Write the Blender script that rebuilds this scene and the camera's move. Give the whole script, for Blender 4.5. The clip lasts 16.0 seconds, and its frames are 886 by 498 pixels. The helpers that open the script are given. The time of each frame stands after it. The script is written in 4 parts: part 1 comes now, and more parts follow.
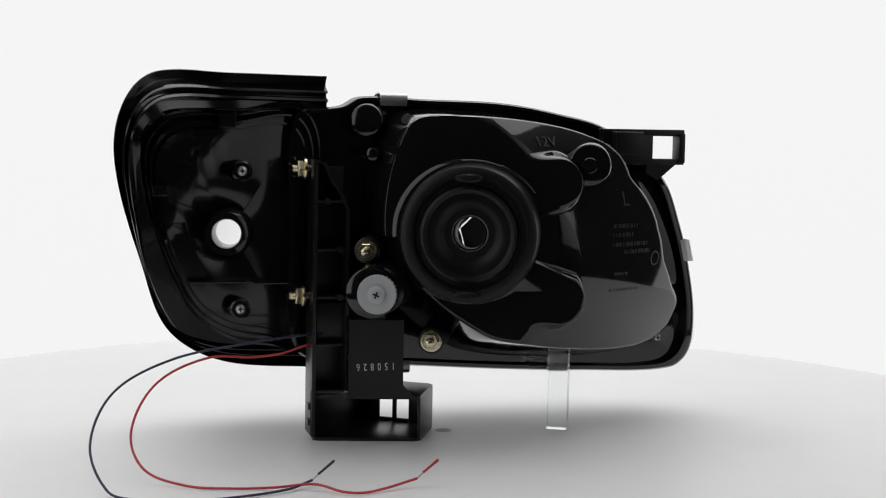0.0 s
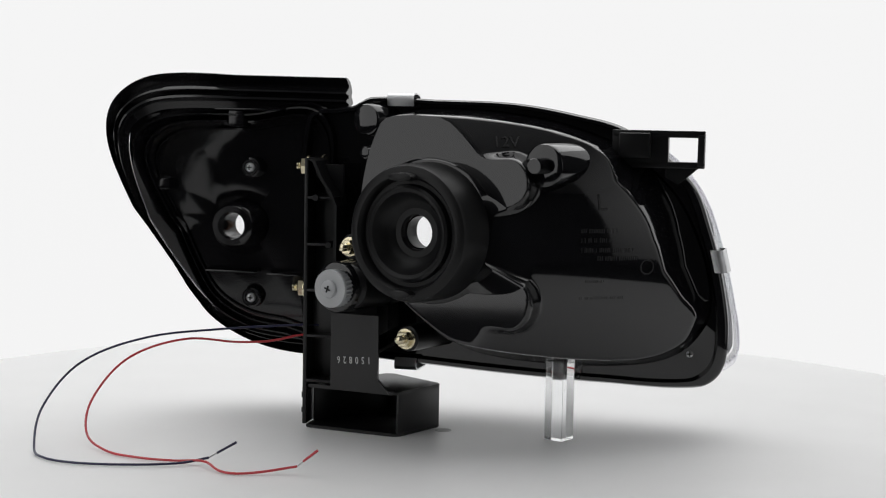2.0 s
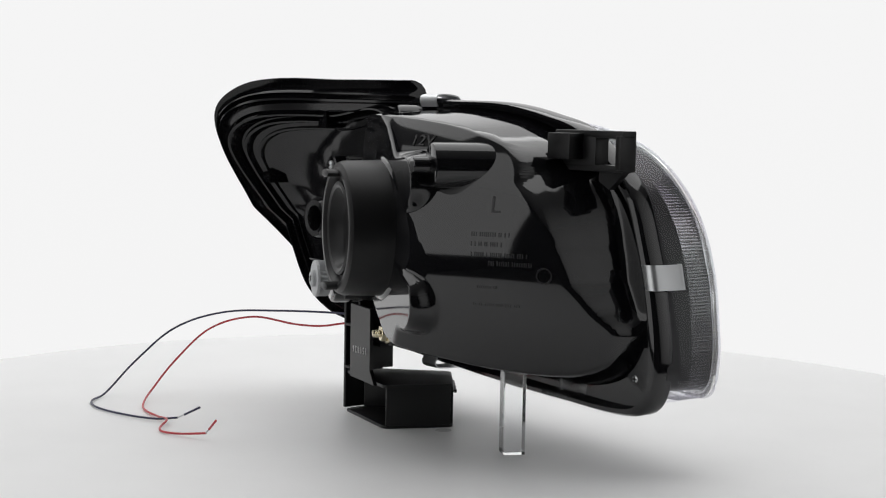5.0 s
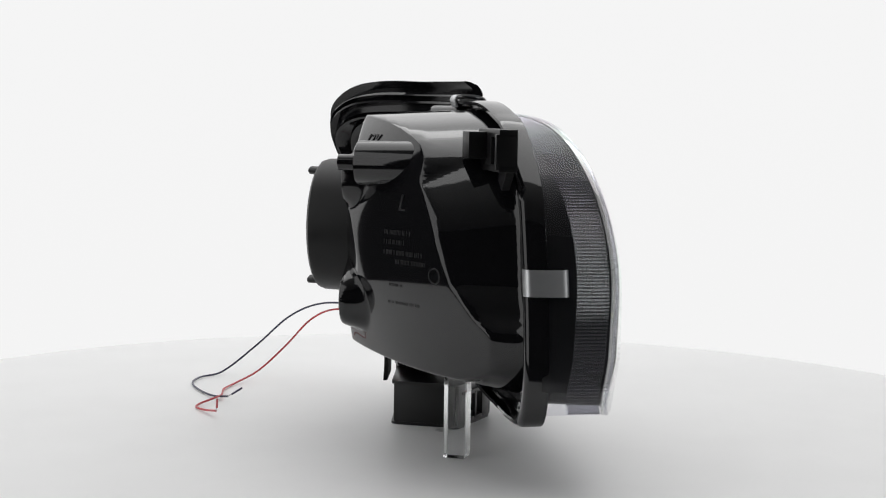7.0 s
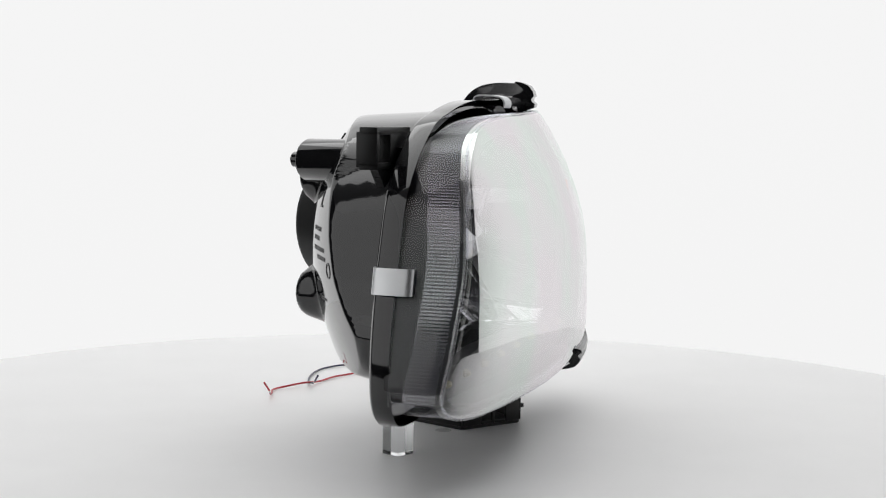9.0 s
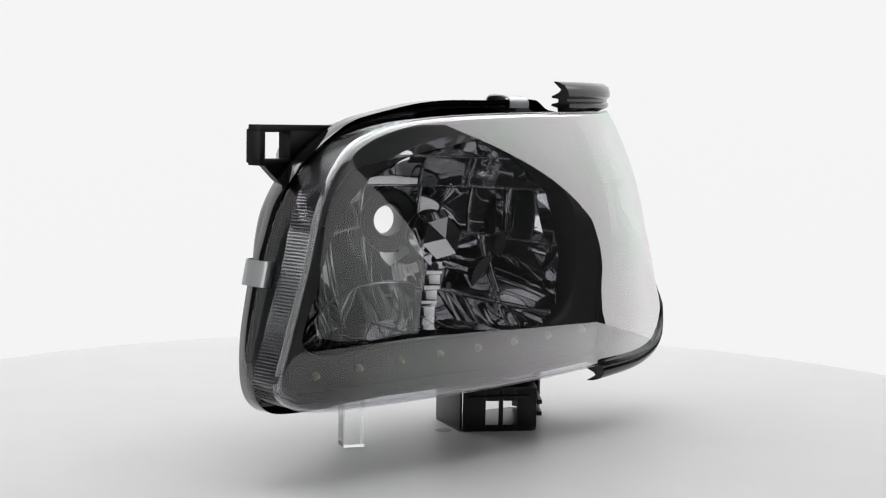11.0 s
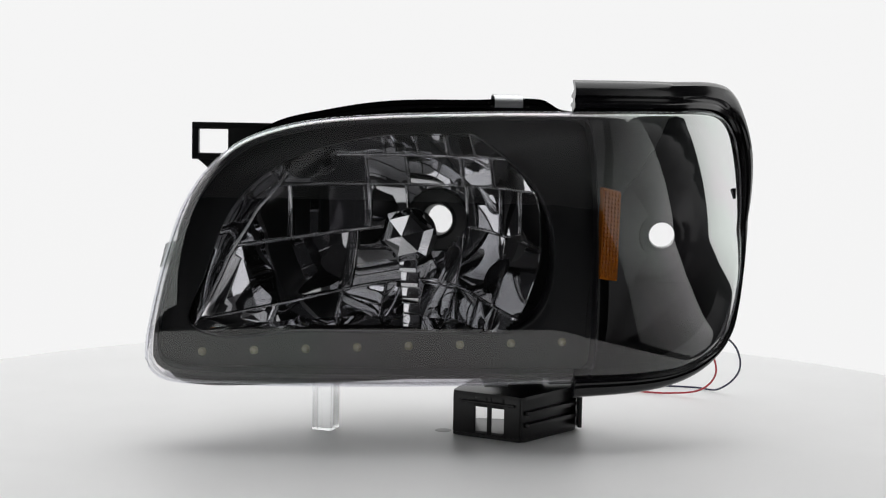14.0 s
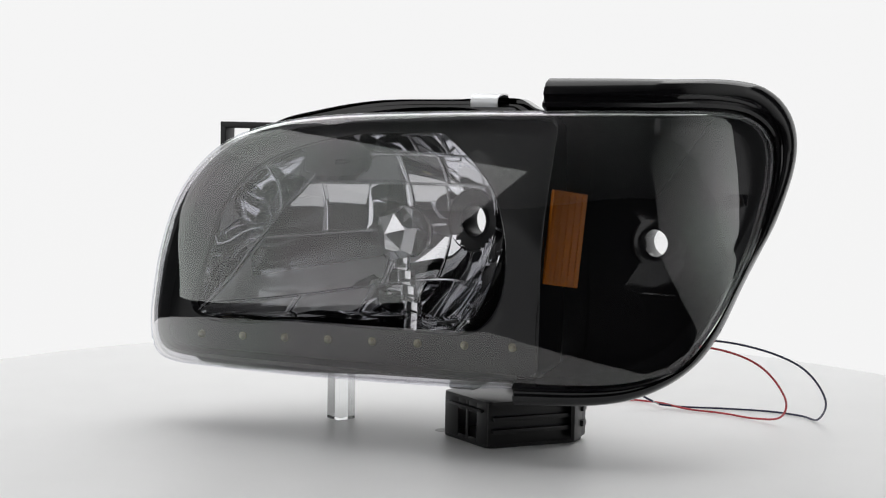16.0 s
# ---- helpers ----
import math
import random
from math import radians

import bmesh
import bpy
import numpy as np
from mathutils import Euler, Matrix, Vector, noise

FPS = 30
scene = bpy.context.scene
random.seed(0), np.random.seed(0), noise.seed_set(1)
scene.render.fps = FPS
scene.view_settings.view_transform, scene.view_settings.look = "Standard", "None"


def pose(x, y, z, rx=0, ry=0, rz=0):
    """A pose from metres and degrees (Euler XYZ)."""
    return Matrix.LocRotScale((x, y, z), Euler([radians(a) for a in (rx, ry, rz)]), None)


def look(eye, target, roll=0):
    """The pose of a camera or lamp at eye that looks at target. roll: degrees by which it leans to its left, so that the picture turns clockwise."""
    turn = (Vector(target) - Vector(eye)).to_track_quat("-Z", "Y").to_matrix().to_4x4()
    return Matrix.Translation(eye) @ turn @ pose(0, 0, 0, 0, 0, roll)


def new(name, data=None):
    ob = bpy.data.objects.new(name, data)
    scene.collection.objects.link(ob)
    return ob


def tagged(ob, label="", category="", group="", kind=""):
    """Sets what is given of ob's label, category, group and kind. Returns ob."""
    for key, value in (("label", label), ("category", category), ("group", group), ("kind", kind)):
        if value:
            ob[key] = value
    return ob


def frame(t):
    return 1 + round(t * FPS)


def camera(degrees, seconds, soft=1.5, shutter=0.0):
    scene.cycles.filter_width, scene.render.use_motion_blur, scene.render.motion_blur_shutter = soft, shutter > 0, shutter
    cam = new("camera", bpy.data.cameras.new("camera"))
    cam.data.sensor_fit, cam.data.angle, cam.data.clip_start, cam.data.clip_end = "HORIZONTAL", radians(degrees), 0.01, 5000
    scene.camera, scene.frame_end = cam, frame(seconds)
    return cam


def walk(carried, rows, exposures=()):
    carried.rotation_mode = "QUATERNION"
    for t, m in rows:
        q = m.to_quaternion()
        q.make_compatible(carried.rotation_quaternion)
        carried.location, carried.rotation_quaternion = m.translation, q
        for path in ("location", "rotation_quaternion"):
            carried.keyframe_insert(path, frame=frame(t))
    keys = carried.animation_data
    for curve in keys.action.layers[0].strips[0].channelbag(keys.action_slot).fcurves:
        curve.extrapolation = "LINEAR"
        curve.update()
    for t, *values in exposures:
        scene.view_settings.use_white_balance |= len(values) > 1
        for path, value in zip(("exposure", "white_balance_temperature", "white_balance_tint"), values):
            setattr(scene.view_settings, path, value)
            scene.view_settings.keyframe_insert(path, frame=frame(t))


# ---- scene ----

SPIN = 13.5315        # degrees per second, clockwise seen from above
START = 15.0          # the lamp's turn at the start
LENGTH = 16.0

# ---- camera ----
cam = camera(32.08, LENGTH, soft=1.15)
EYE = Vector((0.0, -1.15, 0.2387))
AHEAD = Vector((-0.0024, 0.99617, -0.08749))
CAMERA_POSE = look(EYE, EYE + AHEAD, 1.066)
walk(cam, [(0.0, CAMERA_POSE), (LENGTH, CAMERA_POSE)])

# ---- light ----
world = bpy.data.worlds.new("studio_air")
world.use_nodes = True
world.node_tree.nodes["Background"].inputs[0].default_value = (0.9, 0.95, 1.0, 1)
world.node_tree.nodes["Background"].inputs[1].default_value = 0.02
scene.world = world


def area_lamp(name, eye, target, width, height, power, spread=180.0, colour=(1, 1, 1)):
    lamp = bpy.data.lights.new(name, "AREA")
    lamp.shape, lamp.size, lamp.size_y, lamp.energy, lamp.color = "RECTANGLE", width, height, power, colour
    lamp.spread = radians(spread)
    ob = new(name, lamp)
    ob.matrix_world = look(eye, target)
    return ob


area_lamp("softbox_overhead", (0.0, 0.60, 1.80), (0.0, 0.1, 0.0), 3.0, 2.2, 30.5)
area_lamp("softbox_side", (1.655, -1.000, 1.0), (-0.152, -0.413, 0.55), 1.37, 2.6, 1.9, 84.0)
area_lamp("softbox_side", (-1.650, -0.955, 0.85), (-0.03, 0.05, 0.15), 1.80, 2.2, 13.0)
scene.view_settings.exposure = 0.0


# ---- materials ----
def material(name):
    m = bpy.data.materials.new(name)
    m.use_nodes = True
    return m, m.node_tree.nodes, m.node_tree.links, m.node_tree.nodes["Principled BSDF"]


def surface(name, colour, rough, metal=0.0, grain=300.0, relief=0.05, wear=0.15, spec=0.5, coat=0.0, depth=0.0002):
    """A procedural surface: two scales of variation in colour and gloss, and a fine relief."""
    m, n, l, b = material(name)
    co = n.new("ShaderNodeTexCoord")
    big, fine = n.new("ShaderNodeTexNoise"), n.new("ShaderNodeTexNoise")
    big.inputs["Scale"].default_value, big.inputs["Detail"].default_value = 14.0, 5.0
    fine.inputs["Scale"].default_value, fine.inputs["Detail"].default_value = grain, 3.0
    for t in (big, fine):
        l.new(co.outputs["Object"], t.inputs["Vector"])
    mix = n.new("ShaderNodeMix")
    mix.data_type = "RGBA"
    mix.inputs[6].default_value = (*[c * (1 - wear) for c in colour], 1)
    mix.inputs[7].default_value = (*[min(1, c * (1 + wear)) for c in colour], 1)
    l.new(big.outputs[0], mix.inputs[0])
    l.new(mix.outputs[2], b.inputs["Base Color"])
    ramp = n.new("ShaderNodeMapRange")
    ramp.inputs[3].default_value, ramp.inputs[4].default_value = rough * (1 - 0.5 * wear), rough * (1 + wear)
    l.new(fine.outputs[0], ramp.inputs[0])
    l.new(ramp.outputs[0], b.inputs["Roughness"])
    bump = n.new("ShaderNodeBump")
    bump.inputs["Strength"].default_value, bump.inputs["Distance"].default_value = relief, depth
    l.new(fine.outputs[0], bump.inputs["Height"])
    l.new(bump.outputs[0], b.inputs["Normal"])
    b.inputs["Metallic"].default_value = metal
    b.inputs["Specular IOR Level"].default_value = spec
    b.inputs["Coat Weight"].default_value = coat
    return m


def clear_cover(name, tint, rough=0.0, low=0.085, high=0.78, start=0.14, end=0.72, frost=0.0):
    """A thin hard-coated clear moulding: light goes straight through, gloss rises at grazing angles with a faint rainbow sheen."""
    m, n, l, b = material(name)
    n.remove(b)
    out = n["Material Output"]
    see, shine, mix, facing, rise = (n.new(k) for k in ("ShaderNodeBsdfTransparent", "ShaderNodeBsdfGlossy", "ShaderNodeMixShader", "ShaderNodeLayerWeight", "ShaderNodeMapRange"))
    see.inputs[0].default_value = (*tint, 1)
    shine.inputs["Roughness"].default_value = rough
    facing.inputs[0].default_value = 0.5
    rise.interpolation_type = "SMOOTHSTEP"
    for k, value in enumerate((start, end, low, high), 1):
        rise.inputs[k].default_value = value
    co, film, ramp = n.new("ShaderNodeTexCoord"), n.new("ShaderNodeTexNoise"), n.new("ShaderNodeValToRGB")
    film.inputs["Scale"].default_value, film.inputs["Detail"].default_value = 13.0, 2.0
    e = ramp.color_ramp.elements
    e[0].position, e[0].color, e[1].position, e[1].color = 0.36, (0.94, 1.0, 0.96, 1), 0.64, (1.0, 0.96, 0.985, 1)
    e.new(0.5).color = (0.98, 0.98, 0.98, 1)
    l.new(co.outputs["Object"], film.inputs["Vector"])
    l.new(film.outputs[0], ramp.inputs[0])
    l.new(ramp.outputs[0], shine.inputs[0])
    l.new(facing.outputs["Facing"], rise.inputs[0])
    l.new(rise.outputs[0], mix.inputs[0])
    l.new(see.outputs[0], mix.inputs[1])
    l.new(shine.outputs[0], mix.inputs[2])
    l.new(mix.outputs[0], out.inputs[0])
    if frost:
        milk, cloud = n.new("ShaderNodeBsdfDiffuse"), n.new("ShaderNodeMixShader")
        milk.inputs[0].default_value = (0.72, 0.72, 0.75, 1)
        cloud.inputs[0].default_value = frost
        l.new(mix.outputs[0], cloud.inputs[1])
        l.new(milk.outputs[0], cloud.inputs[2])
        l.new(cloud.outputs[0], out.inputs[0])
    return m


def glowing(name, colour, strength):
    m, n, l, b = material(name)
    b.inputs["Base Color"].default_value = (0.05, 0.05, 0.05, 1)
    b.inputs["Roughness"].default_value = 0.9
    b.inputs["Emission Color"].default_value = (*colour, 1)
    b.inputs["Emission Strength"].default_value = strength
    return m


GLOSS = surface("gloss_black_plastic", (0.006, 0.006, 0.007), 0.06, grain=900, relief=0.02, wear=0.3, coat=0.3)
CORNER = surface("corner_black_plastic", (0.006, 0.006, 0.007), 0.14, grain=900, relief=0.03, wear=0.3, coat=0.1)
TRIM = surface("trim_black_plastic", (0.006, 0.006, 0.007), 0.13, grain=900, relief=0.04, wear=0.3)
SATIN = surface("satin_black_plastic", (0.006, 0.006, 0.0065), 0.33, grain=1500, relief=0.15, wear=0.3, spec=0.4)
BEZEL = surface("bezel_black_plastic", (0.010, 0.010, 0.011), 0.30, grain=2500, relief=0.015, wear=0.2)
RUBBER = surface("black_rubber", (0.007, 0.007, 0.0075), 0.38, grain=1200, relief=0.2, wear=0.3, spec=0.25)
CHROME = surface("chrome_plating", (0.78, 0.78, 0.80), 0.02, metal=1.0, grain=60, relief=0.03, wear=0.05)
STEEL = surface("zinc_steel", (0.66, 0.67, 0.68), 0.40, metal=1.0, grain=700, relief=0.1, wear=0.15)
FROST = surface("frosted_black_plastic", (0.012, 0.012, 0.013), 0.32, grain=2500, relief=0.1, wear=0.2)
BRASS = surface("yellow_zinc", (0.78, 0.70, 0.50), 0.2, metal=1.0, grain=600, relief=0.1, wear=0.3)
GREY = surface("grey_nylon", (0.42, 0.43, 0.44), 0.4, grain=800, relief=0.1, wear=0.1)
AMBER = surface("amber_plastic", (0.52, 0.15, 0.006), 0.18, grain=500, relief=0.2, wear=0.3)
LED = surface("led_resin", (0.42, 0.40, 0.28), 0.08, grain=900, relief=0.05, wear=0.2)
INK = surface("white_ink", (0.6, 0.6, 0.6), 0.6, grain=900, relief=0.1, wear=0.25)
BLUE = surface("blue_black_sheath", (0.012, 0.013, 0.05), 0.35, grain=900, relief=0.1, wear=0.25)
RED = surface("red_sheath", (0.50, 0.035, 0.045), 0.35, grain=900, relief=0.1, wear=0.2)
TINNED = surface("tinned_strands", (0.55, 0.55, 0.56), 0.3, metal=1.0, grain=1500, relief=0.3, wear=0.2)
TABLE = surface("white_laminate", (0.80, 0.80, 0.80), 0.42, grain=700, relief=0.12, wear=0.035, spec=0.3)
SCUFF = surface("worn_hub", (0.55, 0.55, 0.55), 0.5, grain=400, relief=0.4, wear=0.3)
PALE = surface("white_ceiling_paint", (0.75, 0.75, 0.75), 0.8, grain=200, relief=0.2, wear=0.05)
WALL = surface("studio_dark_paint", (0.035, 0.035, 0.037), 0.8, grain=200, relief=0.2, wear=0.15)
LENS = clear_cover("clear_lens", (0.97, 0.97, 0.975))
RIM = clear_cover("ribbed_clear_rim", (0.90, 0.90, 0.93), 0.10, 0.14, 0.45, 0.3, 0.95)
BEAD = clear_cover("clear_rounded_edge", (0.94, 0.94, 0.97), 0.05, 0.08, 0.5, 0.3, 0.95, 0.07)
SKIRT = clear_cover("clear_lens_skirt", (0.93, 0.93, 0.95), 0.05, 0.03, 0.08, 0.3, 0.95)
FLUTE = clear_cover("fluted_clear_edge", (0.92, 0.92, 0.94), 0.22, 0.25, 0.7, 0.1, 0.7, 0.12)
# the backdrop's brightness is put in as emission, with no lamp behind it
SHEET = glowing("self_lit_white_sheet", (1.0, 1.0, 1.0), 0.88)

ACRYLIC, _n, _l, _b = material("clear_acrylic")
_b.inputs["Transmission Weight"].default_value, _b.inputs["IOR"].default_value, _b.inputs["Roughness"].default_value = 1.0, 1.49, 0.0
_b.inputs["Base Color"].default_value = (0.97, 0.98, 0.985, 1)


# ---- mesh helpers ----
def mesh_object(name, bm, mat, smooth=True, angle=40.0):
    bmesh.ops.recalc_face_normals(bm, faces=bm.faces[:])
    me = bpy.data.meshes.new(name)
    bm.to_mesh(me)
    bm.free()
    me.materials.append(mat)
    if smooth:
        me.shade_smooth()
        me.set_sharp_from_angle(angle=radians(angle))
    return new(name, me)


def part(name, bm, mat, parent, label="", smooth=True, angle=40.0):
    ob = mesh_object(name, bm, mat, smooth, angle)
    ob.parent = parent
    if label:
        tagged(ob, label)
    return ob


def thing(name, label, category, group=""):
    ob = new(name)
    ob.empty_display_size = 0.02
    return tagged(ob, label, category, group)


def spline(pts, count, closed=True):
    """Evenly spaced points on a smooth curve through a few corner points."""
    p = np.array(pts, float)
    n = len(p)
    spans = n if closed else n - 1
    fine = []
    for i in range(spans):
        if closed:
            a, b, c, d = (p[(i + k) % n] for k in (-1, 0, 1, 2))
        else:
            a, b, c, d = (p[min(max(i + k, 0), n - 1)] for k in (-1, 0, 1, 2))
        reach = np.linalg.norm(c - b)
        m1 = (c - a) / max(np.linalg.norm(c - a), 1e-9) * reach
        m2 = (d - b) / max(np.linalg.norm(d - b), 1e-9) * reach
        for t in np.linspace(0, 1, 24, endpoint=False):
            fine.append((2 * t**3 - 3 * t**2 + 1) * b + (t**3 - 2 * t**2 + t) * m1 + (3 * t**2 - 2 * t**3) * c + (t**3 - t**2) * m2)
    fine.append(p[0] if closed else p[-1])
    fine = np.array(fine)
    s = np.concatenate([[0], np.cumsum(np.linalg.norm(np.diff(fine, axis=0), axis=1))])
    at = np.linspace(0, s[-1], count, endpoint=not closed)
    return np.stack([np.interp(at, s, fine[:, k]) for k in range(fine.shape[1])], 1)


def loft(bm, rings, closed=True, cap_first=False, cap_last=False):
    rows = [[bm.verts.new(tuple(float(c) for c in p)) for p in r] for r in rings]
    n = len(rows[0])
    for a, b in zip(rows, rows[1:]):
        for i in range(n if closed else n - 1):
            j = (i + 1) % n
            bm.faces.new((a[i], a[j], b[j], b[i]))
    for flag, r in ((cap_first, rows[0]), (cap_last, rows[-1])):
        if flag:
            bm.faces.new(r)
    return rows


def basis(axis):
    w = Vector(axis).normalized()
    side = Vector((0, 0, 1)) if abs(w.z) < 0.9 else Vector((1, 0, 0))
    x = side.cross(w).normalized()
    return x, w.cross(x), w


def lathe(bm, centre, axis, profile, count=48, caps=(False, False)):
    """Rings of (radius, distance along the axis) round an axis."""
    x, y, w = basis(axis)
    c = Vector(centre)
    rings = [[c + w * d + (x * math.cos(k * math.tau / count) + y * math.sin(k * math.tau / count)) * r for k in range(count)] for r, d in profile]
    loft(bm, rings, True, caps[0], caps[1])


def prism(bm, centre, axis, radius, d0, d1, sides=6, chamfer=0.0, turn=0.0):
    x, y, w = basis(axis)
    c = Vector(centre)
    prof = [(radius - chamfer, d0), (radius, d0 + chamfer), (radius, d1 - chamfer), (radius - chamfer, d1)] if chamfer else [(radius, d0), (radius, d1)]
    rings = [[c + w * d + (x * math.cos(turn + k * math.tau / sides) + y * math.sin(turn + k * math.tau / sides)) * r for k in range(sides)] for r, d in prof]
    loft(bm, rings, True, True, True)


def block(bm, lo, hi, bevel=0.0, turn=0.0, pivot=None):
    """A bevelled box between two corners, turned about the vertical."""
    made = bmesh.ops.create_cube(bm, size=1.0)["verts"]
    size = Vector(hi) - Vector(lo)
    mid = (Vector(hi) + Vector(lo)) / 2
    for v in made:
        v.co = Vector((v.co.x * size.x, v.co.y * size.y, v.co.z * size.z)) + mid
    if bevel:
        edges = list({e for v in made for e in v.link_edges})
        made = list({v for f in bmesh.ops.bevel(bm, geom=edges, offset=bevel, segments=2, affect="EDGES", profile=0.6)["faces"] for v in f.verts} | {v for v in made if v.is_valid})
    if turn:
        bmesh.ops.rotate(bm, cent=pivot or mid, matrix=Matrix.Rotation(radians(turn), 3, "Z"), verts=made)


def slab(bm, outline, low, high, bevel=0.0):
    """A plan outline (x, y) raised between two heights."""
    rings = [[(x, y, z) for x, y in outline] for z in (low, high)]
    loft(bm, rings, True, True, True)
    if bevel:
        bmesh.ops.bevel(bm, geom=bm.edges[:], offset=bevel, segments=2, affect="EDGES", profile=0.6)


def tube(bm, path, radius, sides=10, cap=True):
    rings = []
    for i, p in enumerate(path):
        a, b = path[max(i - 1, 0)], path[min(i + 1, len(path) - 1)]
        x, y, w = basis(Vector(b) - Vector(a))
        rings.append([Vector(p) + (x * math.cos(k * math.tau / sides) + y * math.sin(k * math.tau / sides)) * radius for k in range(sides)])
    loft(bm, rings, True, cap, cap)


def letters(name, text, size, place, mat, parent, thick=0.0003, gap=1.0):
    """Raised writing as a mesh, with the pose given in the lamp's space."""
    curve = bpy.data.curves.new(name, "FONT")
    curve.body, curve.size, curve.extrude, curve.align_x, curve.align_y = text, size, thick, "CENTER", "CENTER"
    curve.space_character = gap
    tmp = new(name + "_curve", curve)
    me = bpy.data.meshes.new_from_object(tmp.evaluated_get(bpy.context.evaluated_depsgraph_get()))
    bpy.data.objects.remove(tmp)
    me.transform(place)
    me.materials.clear()
    me.materials.append(mat)
    ob = new(name, me)
    ob.parent = parent
    return ob


# ---- studio ----
def studio():
    # a white sheet bent round the far side of the table; emission makes it bright
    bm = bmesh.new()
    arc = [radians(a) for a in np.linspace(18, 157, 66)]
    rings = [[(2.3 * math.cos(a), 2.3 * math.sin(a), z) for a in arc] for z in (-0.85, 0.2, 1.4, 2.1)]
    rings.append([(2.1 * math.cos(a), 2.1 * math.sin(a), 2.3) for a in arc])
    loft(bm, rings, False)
    tagged(mesh_object("backdrop", bm, SHEET), "plain white studio backdrop sheet, made to glow evenly", "backdrop", kind="structure")
    for name, lo, hi in (("floor", (-3, -3.6, -0.95), (3, 3, -0.85)), ("ceiling", (-3, -3.6, 2.5), (3, 3, 2.6)),
                         ("wall_south", (-3, -3.7, -0.85), (3, -3.6, 2.5)), ("wall_north", (-3, 3, -0.85), (3, 3.1, 2.5)),
                         ("wall_east", (3, -3.6, -0.85), (3.1, 3, 2.5)), ("wall_west", (-3.1, -3.6, -0.85), (-3, 3, 2.5))):
        bm = bmesh.new()
        block(bm, lo, hi)
        tagged(mesh_object(name, bm, PALE if name == "ceiling" else WALL, False), ("white" if name == "ceiling" else "dark") + " painted studio " + name.split("_")[0], name.split("_")[0], kind="structure")


def turntable():
    t = thing("turntable", "round white laminate display turntable with a worn hub", "turntable")
    bm = bmesh.new()
    lathe(bm, (0, 0, 0), (0, 0, 1), [(0.40, -0.03), (0.509, -0.03), (0.513, -0.027), (0.513, -0.003), (0.511, -0.0008), (0.508, 0), (0.3, 0), (0.0062, 0)], 160)
    part("top", bm, TABLE, t, "white matt laminate disc")
    bm = bmesh.new()
    lathe(bm, (0, 0, 0), (0, 0, 1), [(0.0062, 0.0), (0.0058, 0.0004), (0.0045, 0.0003), (0.0028, -0.0004), (0.0004, -0.0006)], 32, (False, True))
    part("hub_cap", bm, SCUFF, t, "scuffed grey hub cap")
    bm = bmesh.new()
    lathe(bm, (0, 0, 0), (0, 0, 1), [(0.06, -0.03), (0.06, -0.7), (0.22, -0.72), (0.22, -0.85)], 48, (True, True))
    part("pedestal", bm, WALL, t)
    return t


# ---- headlight: u across, v ahead through the lens, z up, all from the table's axis ----
CAR = Vector((0.342, 0.940, 0.0))       # the way the lamp shines
CROSS = Vector((0.940, -0.342, 0.0))
BULB = Vector((0.0003, -0.0655, 0.1556))


def face(u, z):
    """Where the clear lens's front lies."""
    v = 0.094 - 0.45 * (u - 0.03) ** 2 - 22.0 * max(0.0, u - 0.14) ** 3
    if u < -0.078:
        v -= (9.5 + 12.0 * min(1.0, max(0.0, (z - 0.085) / 0.07))) * (-0.078 - u) ** 3
    if z > 0.12:
        v -= 2.85 * (z - 0.12) ** 2
    low = 0.086 - 0.25 * max(0.0, -0.07 - u)
    d = low - z
    v -= 0.15 * 0.5 * (d + math.sqrt(d * d + 0.003**2))
    return v


def shelf(u, z):
    """Where the black bezel behind the lens lies."""
    return min(face(u, z) - 0.016, 0.0545 + (0.1776 - u) * 0.052)


LENS_LINE = [(0.2160, 0.074), (0.2145, 0.0588), (0.201, 0.0504), (0.155, 0.0492), (0.0, 0.0500), (-0.087, 0.052), (-0.150, 0.0545), (-0.180, 0.063),
             (-0.199, 0.078), (-0.220, 0.122), (-0.2315, 0.175), (-0.2330, 0.210), (-0.2265, 0.231), (-0.2095, 0.2415), (-0.16, 0.2425), (-0.081, 0.241),
             (-0.014, 0.2396), (0.077, 0.235), (0.125, 0.227), (0.159, 0.212), (0.1865, 0.180), (0.2025, 0.136), (0.2125, 0.095)]
FLANGE_LINE = [(-0.115, 0.235), (-0.090, 0.2415), (-0.078, 0.2435), (-0.064, 0.2503), (-0.015, 0.2492), (0.045, 0.2475), (0.0926, 0.240), (0.1315, 0.229), (0.178, 0.193),
               (0.194, 0.157), (0.205, 0.114), (0.209, 0.079), (0.2045, 0.0525), (0.188, 0.0407), (0.115, 0.0405), (0.05, 0.0430), (-0.0154, 0.047), (-0.060, 0.050),
               (-0.100, 0.054), (-0.116, 0.070), (-0.117, 0.15)]
BOWL_LINE = [(-0.046, 0.231), (-0.034, 0.2405), (0.002, 0.2425), (0.044, 0.2395), (0.0865, 0.2315), (0.130, 0.214), (0.165, 0.184), (0.184, 0.150), (0.194, 0.114),
             (0.192, 0.090), (0.176, 0.068), (0.142, 0.0555), (0.070, 0.0530), (0.015, 0.0600), (-0.012, 0.076), (-0.036, 0.097), (-0.054, 0.122), (-0.061, 0.155), (-0.058, 0.195)]
